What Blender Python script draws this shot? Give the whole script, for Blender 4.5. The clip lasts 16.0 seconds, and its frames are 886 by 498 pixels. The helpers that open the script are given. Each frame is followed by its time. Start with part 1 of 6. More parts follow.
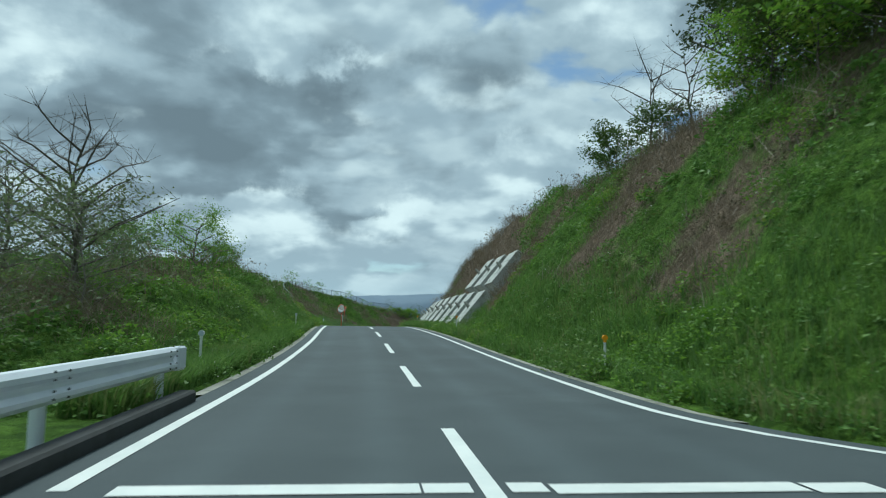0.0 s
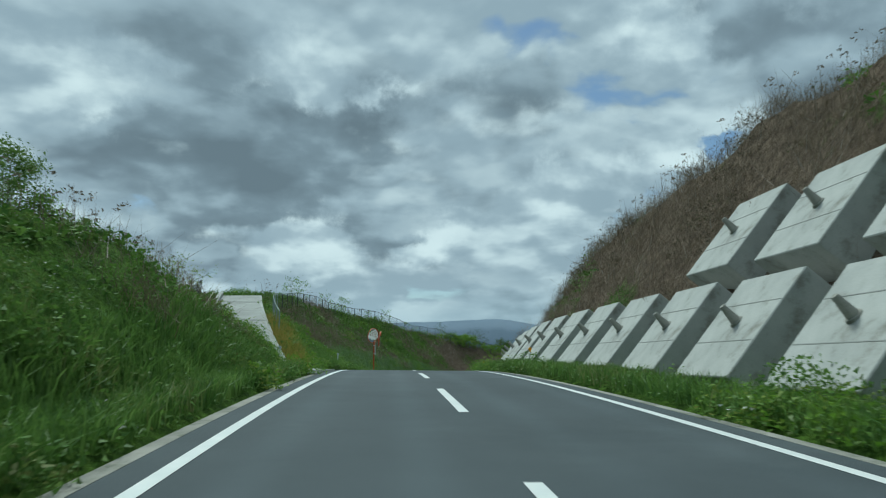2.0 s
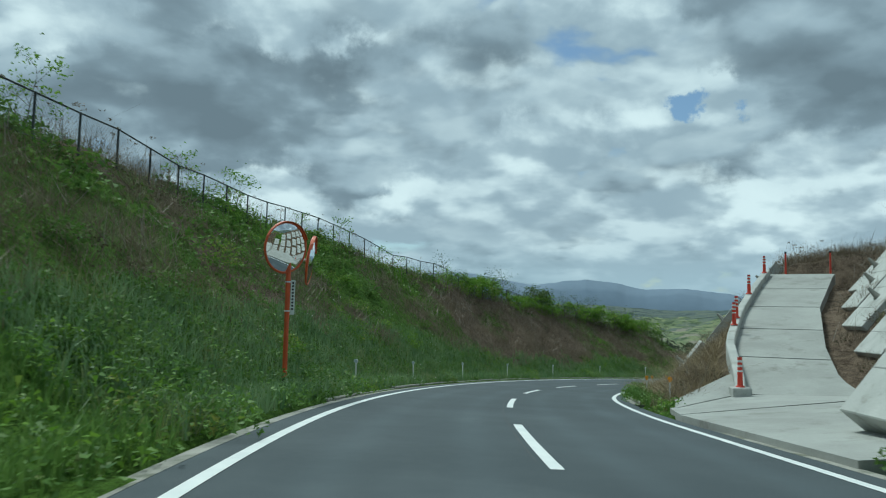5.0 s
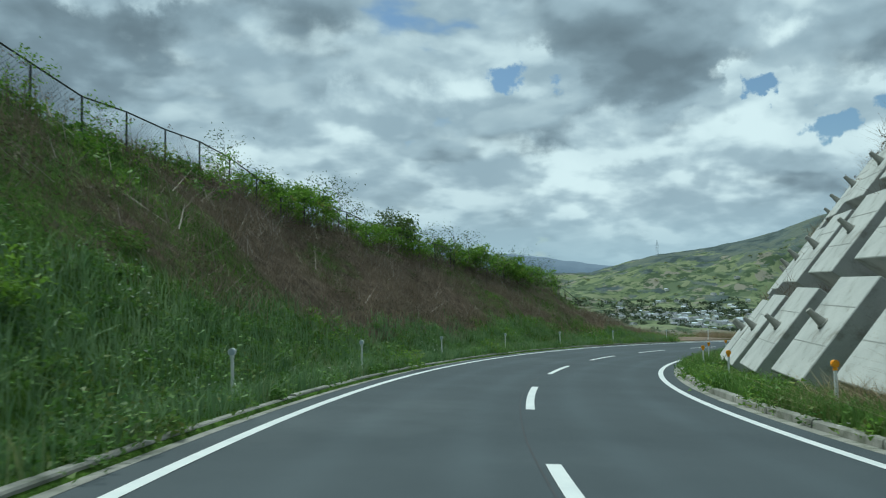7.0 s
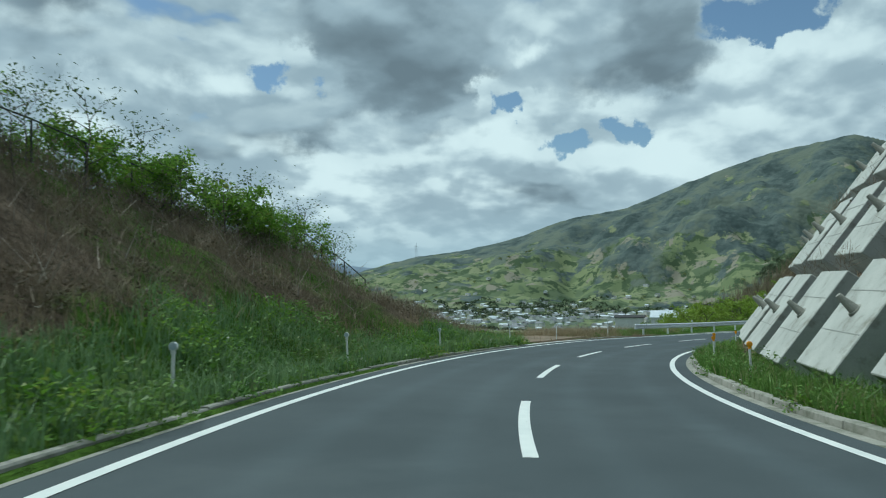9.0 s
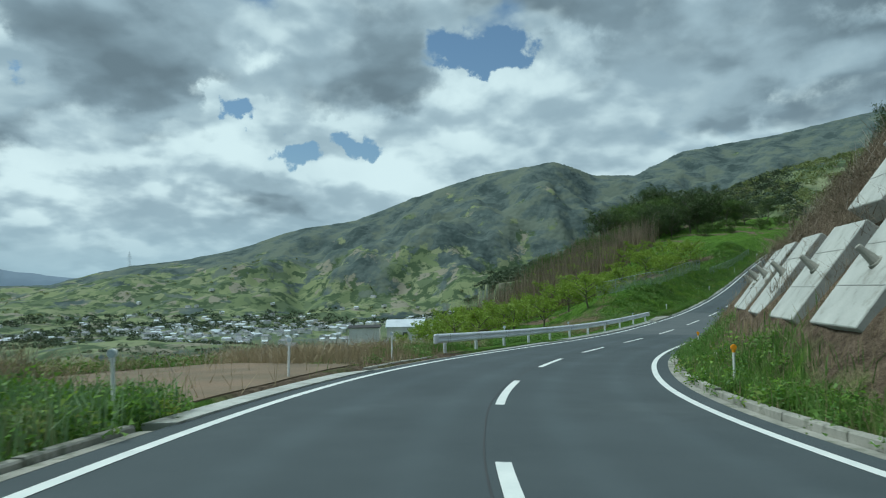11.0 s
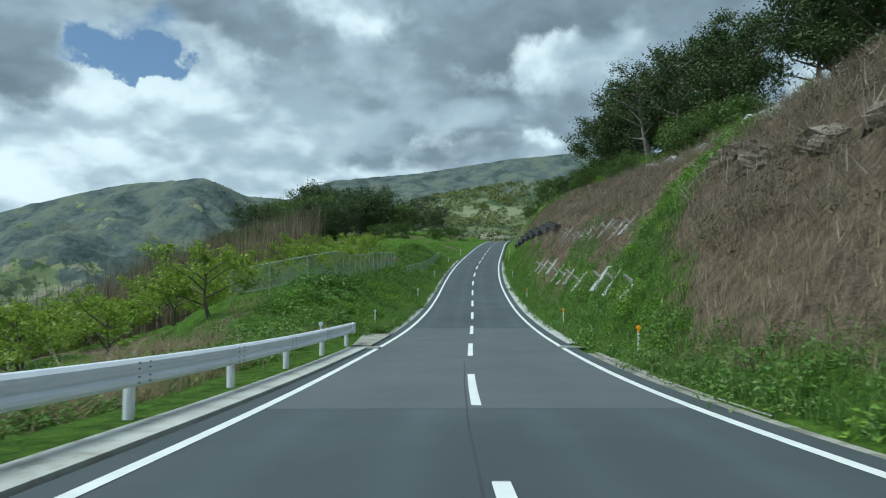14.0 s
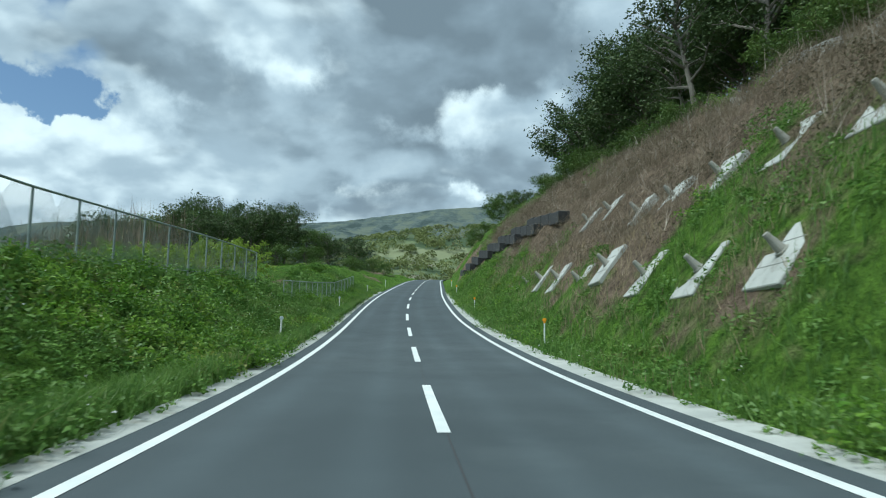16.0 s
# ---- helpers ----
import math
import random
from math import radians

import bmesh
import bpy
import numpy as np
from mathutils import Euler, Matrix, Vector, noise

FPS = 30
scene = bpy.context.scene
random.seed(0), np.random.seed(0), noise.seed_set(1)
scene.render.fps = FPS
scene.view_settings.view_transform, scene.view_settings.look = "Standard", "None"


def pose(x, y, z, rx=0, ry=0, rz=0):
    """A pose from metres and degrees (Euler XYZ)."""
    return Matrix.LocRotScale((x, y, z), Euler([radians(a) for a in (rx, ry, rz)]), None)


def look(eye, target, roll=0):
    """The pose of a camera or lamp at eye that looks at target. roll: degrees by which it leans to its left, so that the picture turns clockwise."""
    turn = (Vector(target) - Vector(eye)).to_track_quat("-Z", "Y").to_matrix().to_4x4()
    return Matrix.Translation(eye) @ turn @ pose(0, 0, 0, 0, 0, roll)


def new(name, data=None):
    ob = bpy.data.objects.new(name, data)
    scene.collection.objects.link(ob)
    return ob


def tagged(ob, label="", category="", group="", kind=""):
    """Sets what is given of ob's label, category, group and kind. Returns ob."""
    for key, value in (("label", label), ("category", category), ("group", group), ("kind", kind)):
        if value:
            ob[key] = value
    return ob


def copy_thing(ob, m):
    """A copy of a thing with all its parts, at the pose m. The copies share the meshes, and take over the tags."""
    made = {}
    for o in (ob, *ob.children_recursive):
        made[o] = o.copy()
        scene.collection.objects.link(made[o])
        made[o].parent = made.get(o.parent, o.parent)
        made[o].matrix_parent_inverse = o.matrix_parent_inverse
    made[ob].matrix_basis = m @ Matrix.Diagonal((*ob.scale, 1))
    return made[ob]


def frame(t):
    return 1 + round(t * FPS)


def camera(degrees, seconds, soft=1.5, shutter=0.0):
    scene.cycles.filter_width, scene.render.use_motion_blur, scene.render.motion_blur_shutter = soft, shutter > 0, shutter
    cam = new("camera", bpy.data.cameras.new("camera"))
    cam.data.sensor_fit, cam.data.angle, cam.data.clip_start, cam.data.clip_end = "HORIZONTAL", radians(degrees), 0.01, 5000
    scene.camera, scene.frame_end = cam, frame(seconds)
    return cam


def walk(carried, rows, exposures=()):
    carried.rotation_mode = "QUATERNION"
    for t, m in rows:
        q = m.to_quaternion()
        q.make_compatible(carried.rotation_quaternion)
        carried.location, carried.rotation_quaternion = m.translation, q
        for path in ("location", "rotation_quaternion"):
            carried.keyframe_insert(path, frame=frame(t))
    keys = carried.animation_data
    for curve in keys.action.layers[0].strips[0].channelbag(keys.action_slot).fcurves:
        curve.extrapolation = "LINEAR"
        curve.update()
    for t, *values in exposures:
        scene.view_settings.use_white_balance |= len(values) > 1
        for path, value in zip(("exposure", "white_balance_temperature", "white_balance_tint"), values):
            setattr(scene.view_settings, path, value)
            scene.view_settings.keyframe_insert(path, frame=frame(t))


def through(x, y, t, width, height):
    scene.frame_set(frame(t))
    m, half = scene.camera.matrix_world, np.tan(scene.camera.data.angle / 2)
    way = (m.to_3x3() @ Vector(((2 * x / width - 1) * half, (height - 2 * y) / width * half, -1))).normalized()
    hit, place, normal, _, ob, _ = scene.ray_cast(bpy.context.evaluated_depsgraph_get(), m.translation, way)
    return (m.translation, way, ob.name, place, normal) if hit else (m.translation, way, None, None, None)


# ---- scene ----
cam = camera(62.5, 16.0, soft=1.1, shutter=0.12)
# seconds, eye x y z, yaw, pitch, roll
PATH = [
    (0.0, -0.350, 0.000, 1.230, 0.000, 6.872, 0.644),
    (0.5, -1.121, 8.121, 1.363, 0.991, 7.517, 0.700),
    (1.0, -2.046, 16.312, 1.629, 1.831, 8.158, 0.368),
    (1.5, -3.057, 24.407, 1.931, 2.643, 8.649, 0.190),
    (2.0, -4.156, 32.444, 2.347, 3.103, 8.898, 0.094),
    (2.5, -5.280, 40.226, 2.767, 3.356, 8.718, 0.078),
    (3.0, -6.321, 48.031, 3.025, 3.480, 8.249, -0.103),
    (3.5, -7.310, 55.462, 3.189, 3.425, 7.664, -0.007),
    (4.0, -8.222, 62.414, 3.257, 2.941, 6.908, 0.438),
    (4.5, -8.922, 68.918, 3.212, 1.920, 6.072, 0.928),
    (5.0, -9.413, 75.446, 3.069, 0.254, 5.248, 1.158),
    (5.5, -9.646, 81.973, 2.822, -2.163, 4.527, 0.823),
    (6.0, -9.372, 88.418, 2.475, -4.992, 3.889, 0.104),
    (6.5, -8.829, 94.753, 2.095, -8.760, 3.300, -0.601),
    (7.0, -7.832, 101.051, 1.665, -13.151, 2.869, -0.844),
    (7.5, -6.347, 107.135, 1.225, -17.567, 2.588, -0.909),
    (8.0, -4.367, 113.110, 0.824, -22.139, 2.567, -0.854),
    (8.5, -1.931, 119.083, 0.426, -26.952, 2.696, -0.836),
    (9.0, 1.126, 124.783, 0.008, -31.692, 2.735, -1.242),
    (9.5, 4.710, 130.307, -0.386, -36.648, 2.797, -1.473),
    (10.0, 8.472, 135.378, -0.749, -41.924, 2.898, -1.457),
    (10.5, 12.567, 139.742, -1.057, -47.354, 3.031, -1.348),
    (11.0, 17.306, 144.007, -1.400, -52.770, 3.188, -1.300),
    (11.5, 22.286, 148.146, -1.760, -58.005, 3.360, -1.466),
    (12.0, 27.999, 151.533, -2.108, -63.093, 3.537, -1.790),
    (12.5, 34.018, 154.487, -2.435, -67.918, 3.628, -1.706),
    (13.0, 40.284, 156.960, -2.738, -72.410, 3.814, -1.386),
    (13.5, 47.059, 159.114, -3.006, -76.395, 4.134, -0.883),
    (14.0, 54.379, 160.889, -3.290, -79.857, 4.701, -0.412),
    (14.5, 62.078, 162.301, -3.448, -82.517, 5.490, -0.028),
    (15.0, 69.972, 163.511, -3.514, -84.254, 6.516, 0.201),
    (15.5, 78.302, 164.736, -3.349, -85.318, 7.567, 0.309),
    (16.0, 86.712, 165.923, -3.071, -85.808, 8.645, 0.103),
]


def aimed(x, y, z, yaw, pitch, roll):
    a, b = radians(yaw), radians(pitch)
    ahead = Vector((-math.sin(a) * math.cos(b), math.cos(a) * math.cos(b), math.sin(b)))
    return look((x, y, z), Vector((x, y, z)) + ahead, roll)


walk(cam, [(t, aimed(*row)) for t, *row in PATH], [(0.0, 0.20, 5750, -9), (3.0, -0.06, 5750, -9), (5.5, 0.12, 5750, -9), (9.0, 0.08, 5750, -9), (12.5, 0.12, 5750, -7), (14.0, 0.29, 5750, -4), (16.0, 0.44, 5750, -5)])

# ---- sky and sun ----
SUN_AZ, SUN_EL = radians(-34), radians(60)
world = bpy.data.worlds.new("sky")
scene.world = world
world.use_nodes = True


def wire(tree):
    """A short hand for building node trees: add(type, inputs, **settings)."""
    def add(kind, inputs=None, **settings):
        n = tree.nodes.new(kind)
        for key, value in settings.items():
            setattr(n, key, value)
        for key, value in (inputs or {}).items():
            if isinstance(value, bpy.types.NodeSocket):
                tree.links.new(value, n.inputs[key])
            else:
                n.inputs[key].default_value = value
        return n
    return add


def ramp(add, fac, stops, interpolation="LINEAR"):
    n = add("ShaderNodeValToRGB", {0: fac})
    n.color_ramp.interpolation = interpolation
    for i, (p, c) in enumerate(stops):
        e = n.color_ramp.elements[i] if i < 2 else n.color_ramp.elements.new(p)
        e.position, e.color = p, (*c, 1) if len(c) == 3 else c
    return n.outputs[0]


def maths(add, op, a, b=0.0, c=0.0, clamp=False):
    return add("ShaderNodeMath", {0: a, 1: b, 2: c}, operation=op, use_clamp=clamp).outputs[0]


def mixed(add, fac, a, b):
    n = add("ShaderNodeMix", {0: fac}, data_type="RGBA")
    for i, v in ((6, a), (7, b)):
        if isinstance(v, bpy.types.NodeSocket):
            n.id_data.links.new(v, n.inputs[i])
        else:
            n.inputs[i].default_value = (*v, 1)
    return n.outputs[2]


# cloud forms by direction and width: dark bases, bright tops, gaps of blue
DARK_CLOUD = [(0.047, 0.941, 0.335, 0.145), (-0.126, 0.965, 0.231, 0.196), (-0.331, 0.924, 0.189, 0.128), (-0.285, 0.929, 0.237, 0.21),
              (0.335, 0.855, 0.396, 0.111), (0.02, 0.954, 0.299, 0.145), (0.466, 0.825, 0.32, 0.187), (0.511, 0.806, 0.298, 0.221), (0.742, 0.616, 0.266, 0.145),
              (0.649, 0.705, 0.286, 0.23), (0.918, 0.278, 0.285, 0.221), (0.917, 0.005, 0.4, 0.17)]
BRIGHT_CLOUD = [(-0.25, 0.9, 0.36, 0.08), (-0.132, 0.928, 0.348, 0.047), (0.224, 0.888, 0.4, 0.064), (0.088, 0.972, 0.219, 0.072), (-0.201, 0.964, 0.174, 0.077), (-0.05, 0.983, 0.179, 0.051),
                (-0.461, 0.817, 0.347, 0.077), (-0.341, 0.924, 0.17, 0.06), (0.248, 0.937, 0.245, 0.051), (0.526, 0.823, 0.214, 0.111), (0.406, 0.905, 0.131, 0.094),
                (0.476, 0.853, 0.213, 0.102), (0.81, 0.531, 0.251, 0.094), (0.74, 0.653, 0.16, 0.119), (0.596, 0.737, 0.319, 0.034), (0.852, 0.423, 0.307, 0.053),
                (0.575, 0.796, 0.192, 0.102), (0.956, 0.178, 0.233, 0.06), (0.879, 0.281, 0.384, 0.051), (0.946, 0.066, 0.318, 0.085), (0.975, 0.041, 0.22, 0.026)]
BLUE_GAP = [(0.333, 0.905, 0.263, 0.072), (0.577, 0.783, 0.233, 0.051), (0.661, 0.73, 0.172, 0.06), (0.795, 0.518, 0.314, 0.068), (0.713, 0.674, 0.193, 0.051)]


def build_sky():
    """Two decks of cloud over a clear sky: a high white one with gaps, and a low grey one with lit rims."""
    tree = world.node_tree
    tree.nodes.clear()
    add = wire(tree)
    sky = add("ShaderNodeTexSky", sky_type="NISHITA", sun_disc=False, sun_elevation=SUN_EL, sun_rotation=SUN_AZ, altitude=200.0)
    way = add("ShaderNodeTexCoord").outputs["Generated"]

    def vec(op, a, b):
        return add("ShaderNodeVectorMath", {0: a, 1: b}, operation=op).outputs[0]
    sep = add("ShaderNodeSeparateXYZ", {0: way})
    up = maths(add, "MAXIMUM", sep.outputs[2], 0.0)

    def noise(p, scale, detail, roughness, out=0, bend=0.0):
        return add("ShaderNodeTexNoise", {"Vector": p, "Scale": scale, "Detail": detail, "Roughness": roughness, "Distortion": bend}).outputs[out]

    def step(v, low, high, soft="SMOOTHSTEP"):
        return add("ShaderNodeMapRange", {0: v, 1: low, 2: high, 3: 0.0, 4: 1.0}, interpolation_type=soft, clamp=True).outputs[0]

    def layer(lift, level):
        """The deck in perspective, seen lift higher up."""
        deep = maths(add, "ADD", up, 0.27 + lift)
        return add("ShaderNodeCombineXYZ", {0: maths(add, "DIVIDE", sep.outputs[0], deep), 1: maths(add, "DIVIDE", sep.outputs[1], deep), 2: level}).outputs[0]
    ragged = vec("SUBTRACT", noise(way, 6.5, 8.0, 0.58, 1), (0.5, 0.5, 0.5))
    bent = vec("ADD", way, vec("MULTIPLY", ragged, (0.26, 0.26, 0.20)))

    def forms(rows, flat):
        """How far a direction lies inside the listed cloud forms: 1 at a middle, 0 at the rim and outside."""
        total = None
        for x, y, z, wide in rows:
            gap = vec("MULTIPLY", vec("SUBTRACT", bent, tuple(Vector((x, y, z)).normalized())), (1.0, 1.0, flat))
            far = add("ShaderNodeVectorMath", {0: gap}, operation="LENGTH").outputs["Value"]
            one = step(far, wide * 1.45, 0.0)
            total = one if total is None else maths(add, "MAXIMUM", total, one)
        return total
    dark, bright, blue = forms(DARK_CLOUD, 2.2), forms(BRIGHT_CLOUD, 1.7), forms(BLUE_GAP, 2.1)

    def heap(p, scale):
        """Heaped cloud: noise with rounded bulges, finer ones upon coarser."""
        n = noise(p, scale, 9.0, 0.50, bend=0.2)
        q = vec("ADD", p, vec("MULTIPLY", vec("SUBTRACT", noise(p, scale * 3.0, 3.0, 0.5, 1), (0.5, 0.5, 0.5)), (0.22, 0.22, 0.0)))
        for size, weight in ((2.2, 0.26), (5.5, 0.13)):
            bulge = add("ShaderNodeTexVoronoi", {"Vector": q, "Scale": scale * size, "Smoothness": 0.55}, feature="SMOOTH_F1").outputs["Distance"]
            n = maths(add, "SUBTRACT", n, maths(add, "MULTIPLY", maths(add, "SUBTRACT", bulge, 0.42), weight))
        return n

    def bias(v, *pairs):
        for form, weight in pairs:
            v = maths(add, "MULTIPLY_ADD", form, weight, v)
        return v
    # the low grey deck
    low, low_up = heap(layer(0.0, 0.3), 1.7), heap(layer(0.035, 0.3), 1.7)
    thick = bias(low, (dark, 0.20), (bright, -0.20), (blue, -0.50))
    cover = step(thick, 0.45, 0.60)
    lit = step(maths(add, "SUBTRACT", low, low_up), -0.10, 0.16)
    soft = noise(layer(0.0, 2.0), 2.2, 5.0, 0.5)
    tone = maths(add, "ADD", maths(add, "MULTIPLY", lit, 0.42), maths(add, "MULTIPLY", maths(add, "SUBTRACT", soft, 0.5), 0.9))
    tone = maths(add, "ADD", tone, maths(add, "MULTIPLY", maths(add, "SUBTRACT", 0.72, thick), 0.75))
    grey = ramp(add, tone, [(0.0, (0.162, 0.194, 0.228)), (0.22, (0.224, 0.266, 0.311)), (0.45, (0.362, 0.418, 0.474)), (0.70, (0.55, 0.60, 0.64)), (0.95, (0.71, 0.75, 0.78))])
    # the high white deck
    high, high_up = heap(layer(0.06, 5.0), 2.3), heap(layer(0.085, 5.0), 2.3)
    veil = bias(high, (bright, 0.22), (dark, 0.10), (blue, -0.52))
    there = step(veil, 0.24, 0.34)
    glow = step(maths(add, "ADD", maths(add, "SUBTRACT", high, high_up), maths(add, "MULTIPLY", bright, 0.10)), -0.10, 0.17)
    glow = maths(add, "ADD", maths(add, "MULTIPLY", glow, 0.75), maths(add, "MULTIPLY", bright, 0.22))
    white = ramp(add, glow, [(0.0, (0.330, 0.386, 0.444)), (0.35, (0.44, 0.495, 0.548)), (0.65, (0.57, 0.62, 0.66)), (0.95, (0.73, 0.77, 0.79))])
    cloud = mixed(add, cover, white, grey)
    shut = maths(add, "MAXIMUM", cover, there)
    pale = mixed(add, ramp(add, sep.outputs[2], [(0.0, (0.85, 0.85, 0.85)), (0.13, (0, 0, 0))], "EASE"), cloud, (0.40, 0.49, 0.56))
    a = add("ShaderNodeBackground", {0: sky.outputs[0], 1: 0.085})
    b = add("ShaderNodeBackground", {0: pale, 1: 1.0})
    out = add("ShaderNodeMixShader", {0: shut, 1: a.outputs[0], 2: b.outputs[0]})
    add("ShaderNodeOutputWorld", {0: out.outputs[0]})


build_sky()
sun = new("sun", bpy.data.lights.new("sun", "SUN"))
sun.data.energy, sun.data.angle, sun.data.color = 2.7, radians(18), (1.0, 0.96, 0.90)
sun.matrix_world = look((0, 0, 0), (-math.sin(-SUN_AZ) * -math.cos(SUN_EL), -math.cos(SUN_AZ) * math.cos(SUN_EL), -math.sin(SUN_EL)))

# ---- materials ----


def material(name, base, other=None, scale=3.0, fine=40.0, rough=0.85, metal=0.0, bump=0.3, depth=0.02, spread=(0.35, 0.65), tint=0.18, where="Object", wear=None):
    """A surface with two colours mixed by broad noise, a fine grain over both, and relief."""
    m = bpy.data.materials.new(name)
    m.use_nodes = True
    tree = m.node_tree
    tree.nodes.clear()
    add = wire(tree)
    at = add("ShaderNodeTexCoord").outputs[where]
    wide = add("ShaderNodeTexNoise", {"Vector": at, "Scale": scale, "Detail": 5.0, "Roughness": 0.6}).outputs[0]
    grain = add("ShaderNodeTexNoise", {"Vector": at, "Scale": fine, "Detail": 3.0, "Roughness": 0.7}).outputs[0]
    colour = mixed(add, ramp(add, wide, [(spread[0], (0, 0, 0)), (spread[1], (1, 1, 1))]), base, other or tuple(c * 0.8 for c in base))
    if wear:
        worn = add("ShaderNodeTexNoise", {"Vector": at, "Scale": wear[0], "Detail": 6.0, "Roughness": 0.7}).outputs[0]
        colour = mixed(add, ramp(add, worn, [(wear[1], (0, 0, 0)), (wear[2], (1, 1, 1))]), colour, wear[3])
    value = maths(add, "MULTIPLY_ADD", grain, 2 * tint, 1 - tint)
    colour = add("ShaderNodeHueSaturation", {"Value": value, "Color": colour}).outputs[0]
    bumps = add("ShaderNodeBump", {"Height": grain, "Strength": bump, "Distance": depth}).outputs[0]
    p = add("ShaderNodeBsdfPrincipled", {"Base Color": colour, "Roughness": rough, "Metallic": metal, "Normal": bumps})
    add("ShaderNodeOutputMaterial", {0: p.outputs[0]})
    return m


def leaf_material(name, base, other, dry, patch=0.25, through=0.25):
    """Leaves or blades: each island its own shade between base and other, with patches of dry ones."""
    m = bpy.data.materials.new(name)
    m.use_nodes = True
    tree = m.node_tree
    tree.nodes.clear()
    add = wire(tree)
    at = add("ShaderNodeTexCoord").outputs["Object"]
    each = add("ShaderNodeNewGeometry").outputs["Random Per Island"]
    wide = add("ShaderNodeTexNoise", {"Vector": at, "Scale": patch, "Detail": 4.0, "Roughness": 0.6}).outputs[0]
    tone = add("ShaderNodeTexNoise", {"Vector": at, "Scale": patch * 2.4, "Detail": 3.0, "Roughness": 0.6}).outputs[0]
    tone = ramp(add, tone, [(0.36, (0, 0, 0)), (0.64, (1, 1, 1))])
    colour = mixed(add, maths(add, "ADD", maths(add, "MULTIPLY", each, 0.45), maths(add, "MULTIPLY", tone, 0.55)), base, other)
    pick = maths(add, "ADD", wide, maths(add, "MULTIPLY", maths(add, "SUBTRACT", each, 0.5), 0.25))
    colour = mixed(add, ramp(add, pick, [(0.58, (0, 0, 0)), (0.74, (1, 1, 1))]), colour, dry)
    d = add("ShaderNodeBsdfDiffuse", {"Color": colour})
    g = add("ShaderNodeBsdfGlossy", {"Color": (0.5, 0.5, 0.5, 1), "Roughness": 0.5})
    t = add("ShaderNodeBsdfTranslucent", {"Color": colour})
    one = add("ShaderNodeMixShader", {0: through, 1: d.outputs[0], 2: t.outputs[0]})
    two = add("ShaderNodeMixShader", {0: 0.04, 1: one.outputs[0], 2: g.outputs[0]})
    add("ShaderNodeOutputMaterial", {0: two.outputs[0]})
    return m


ASPHALT = material("asphalt", (0.044, 0.057, 0.064), (0.058, 0.073, 0.081), scale=0.35, fine=140, rough=0.9, bump=0.35, depth=0.006, tint=0.22, wear=(0.12, 0.55, 0.75, (0.080, 0.096, 0.103)))


def worn_road(m):
    """Paler bands where the wheels run, broken up along the way, on a road whose mesh knows its place across."""
    tree = m.node_tree
    add = wire(tree)
    p = next(n for n in tree.nodes if n.type == "BSDF_PRINCIPLED")
    base = p.inputs["Base Color"].links[0].from_socket
    across = add("ShaderNodeAttribute", attribute_name="across").outputs["Fac"]
    at = add("ShaderNodeTexCoord").outputs["Object"]
    off = maths(add, "ABSOLUTE", maths(add, "SUBTRACT", maths(add, "ABSOLUTE", across), 1.5))
    track = ramp(add, maths(add, "ABSOLUTE", maths(add, "SUBTRACT", off, 0.72)), [(0.0, (1, 1, 1)), (0.42, (0, 0, 0))], "EASE")
    patchy_ = add("ShaderNodeTexNoise", {"Vector": at, "Scale": 0.22, "Detail": 5.0, "Roughness": 0.6}).outputs[0]
    value = maths(add, "ADD", maths(add, "MULTIPLY_ADD", maths(add, "MULTIPLY", track, patchy_), 0.34, 0.92), maths(add, "MULTIPLY", patchy_, 0.24))
    tree.links.new(add("ShaderNodeHueSaturation", {"Value": value, "Color": base}).outputs[0], p.inputs["Base Color"])


worn_road(ASPHALT)
PAINT = material("road_paint", (0.72, 0.74, 0.72), (0.62, 0.65, 0.64), scale=2.0, fine=60, rough=0.7, bump=0.15, depth=0.004, tint=0.08, wear=(9, 0.66, 0.74, (0.3, 0.31, 0.31)))
CONCRETE = material("concrete", (0.47, 0.48, 0.45), (0.36, 0.37, 0.35), scale=0.9, fine=30, rough=0.9, bump=0.25, depth=0.01, tint=0.14, wear=(1.6, 0.52, 0.70, (0.23, 0.225, 0.19)))
WORN_CONCRETE = material("worn_concrete", (0.36, 0.37, 0.345), (0.28, 0.285, 0.265), scale=0.5, fine=22, rough=0.92, bump=0.35, depth=0.012, tint=0.18, wear=(1.1, 0.55, 0.72, (0.20, 0.20, 0.175)))
OLD_CONCRETE = material("old_concrete", (0.36, 0.35, 0.31), (0.22, 0.22, 0.19), scale=0.8, fine=26, rough=0.95, bump=0.4, depth=0.015, tint=0.2, wear=(2.2, 0.5, 0.66, (0.13, 0.14, 0.10)))
DARK_CONCRETE = material("dark_concrete", (0.05, 0.052, 0.055), (0.03, 0.03, 0.03), scale=2, fine=30, bump=0.3)
STEEL = material("galvanised_steel", (0.78, 0.81, 0.86), (0.70, 0.73, 0.79), scale=1.5, fine=60, rough=0.42, metal=0.15, bump=0.05, depth=0.003, tint=0.06, wear=(3, 0.68, 0.78, (0.32, 0.30, 0.28)))
WHITE = material("white_plastic", (0.78, 0.79, 0.78), (0.66, 0.67, 0.66), scale=4, fine=50, rough=0.5, bump=0.05, tint=0.06)
ORANGE = material("orange_paint", (0.62, 0.10, 0.025), (0.50, 0.09, 0.03), scale=3, fine=50, rough=0.5, bump=0.05, tint=0.1)
RED = material("red_plastic", (0.62, 0.06, 0.03), (0.50, 0.05, 0.03), scale=3, fine=50, rough=0.5, bump=0.05, tint=0.1)
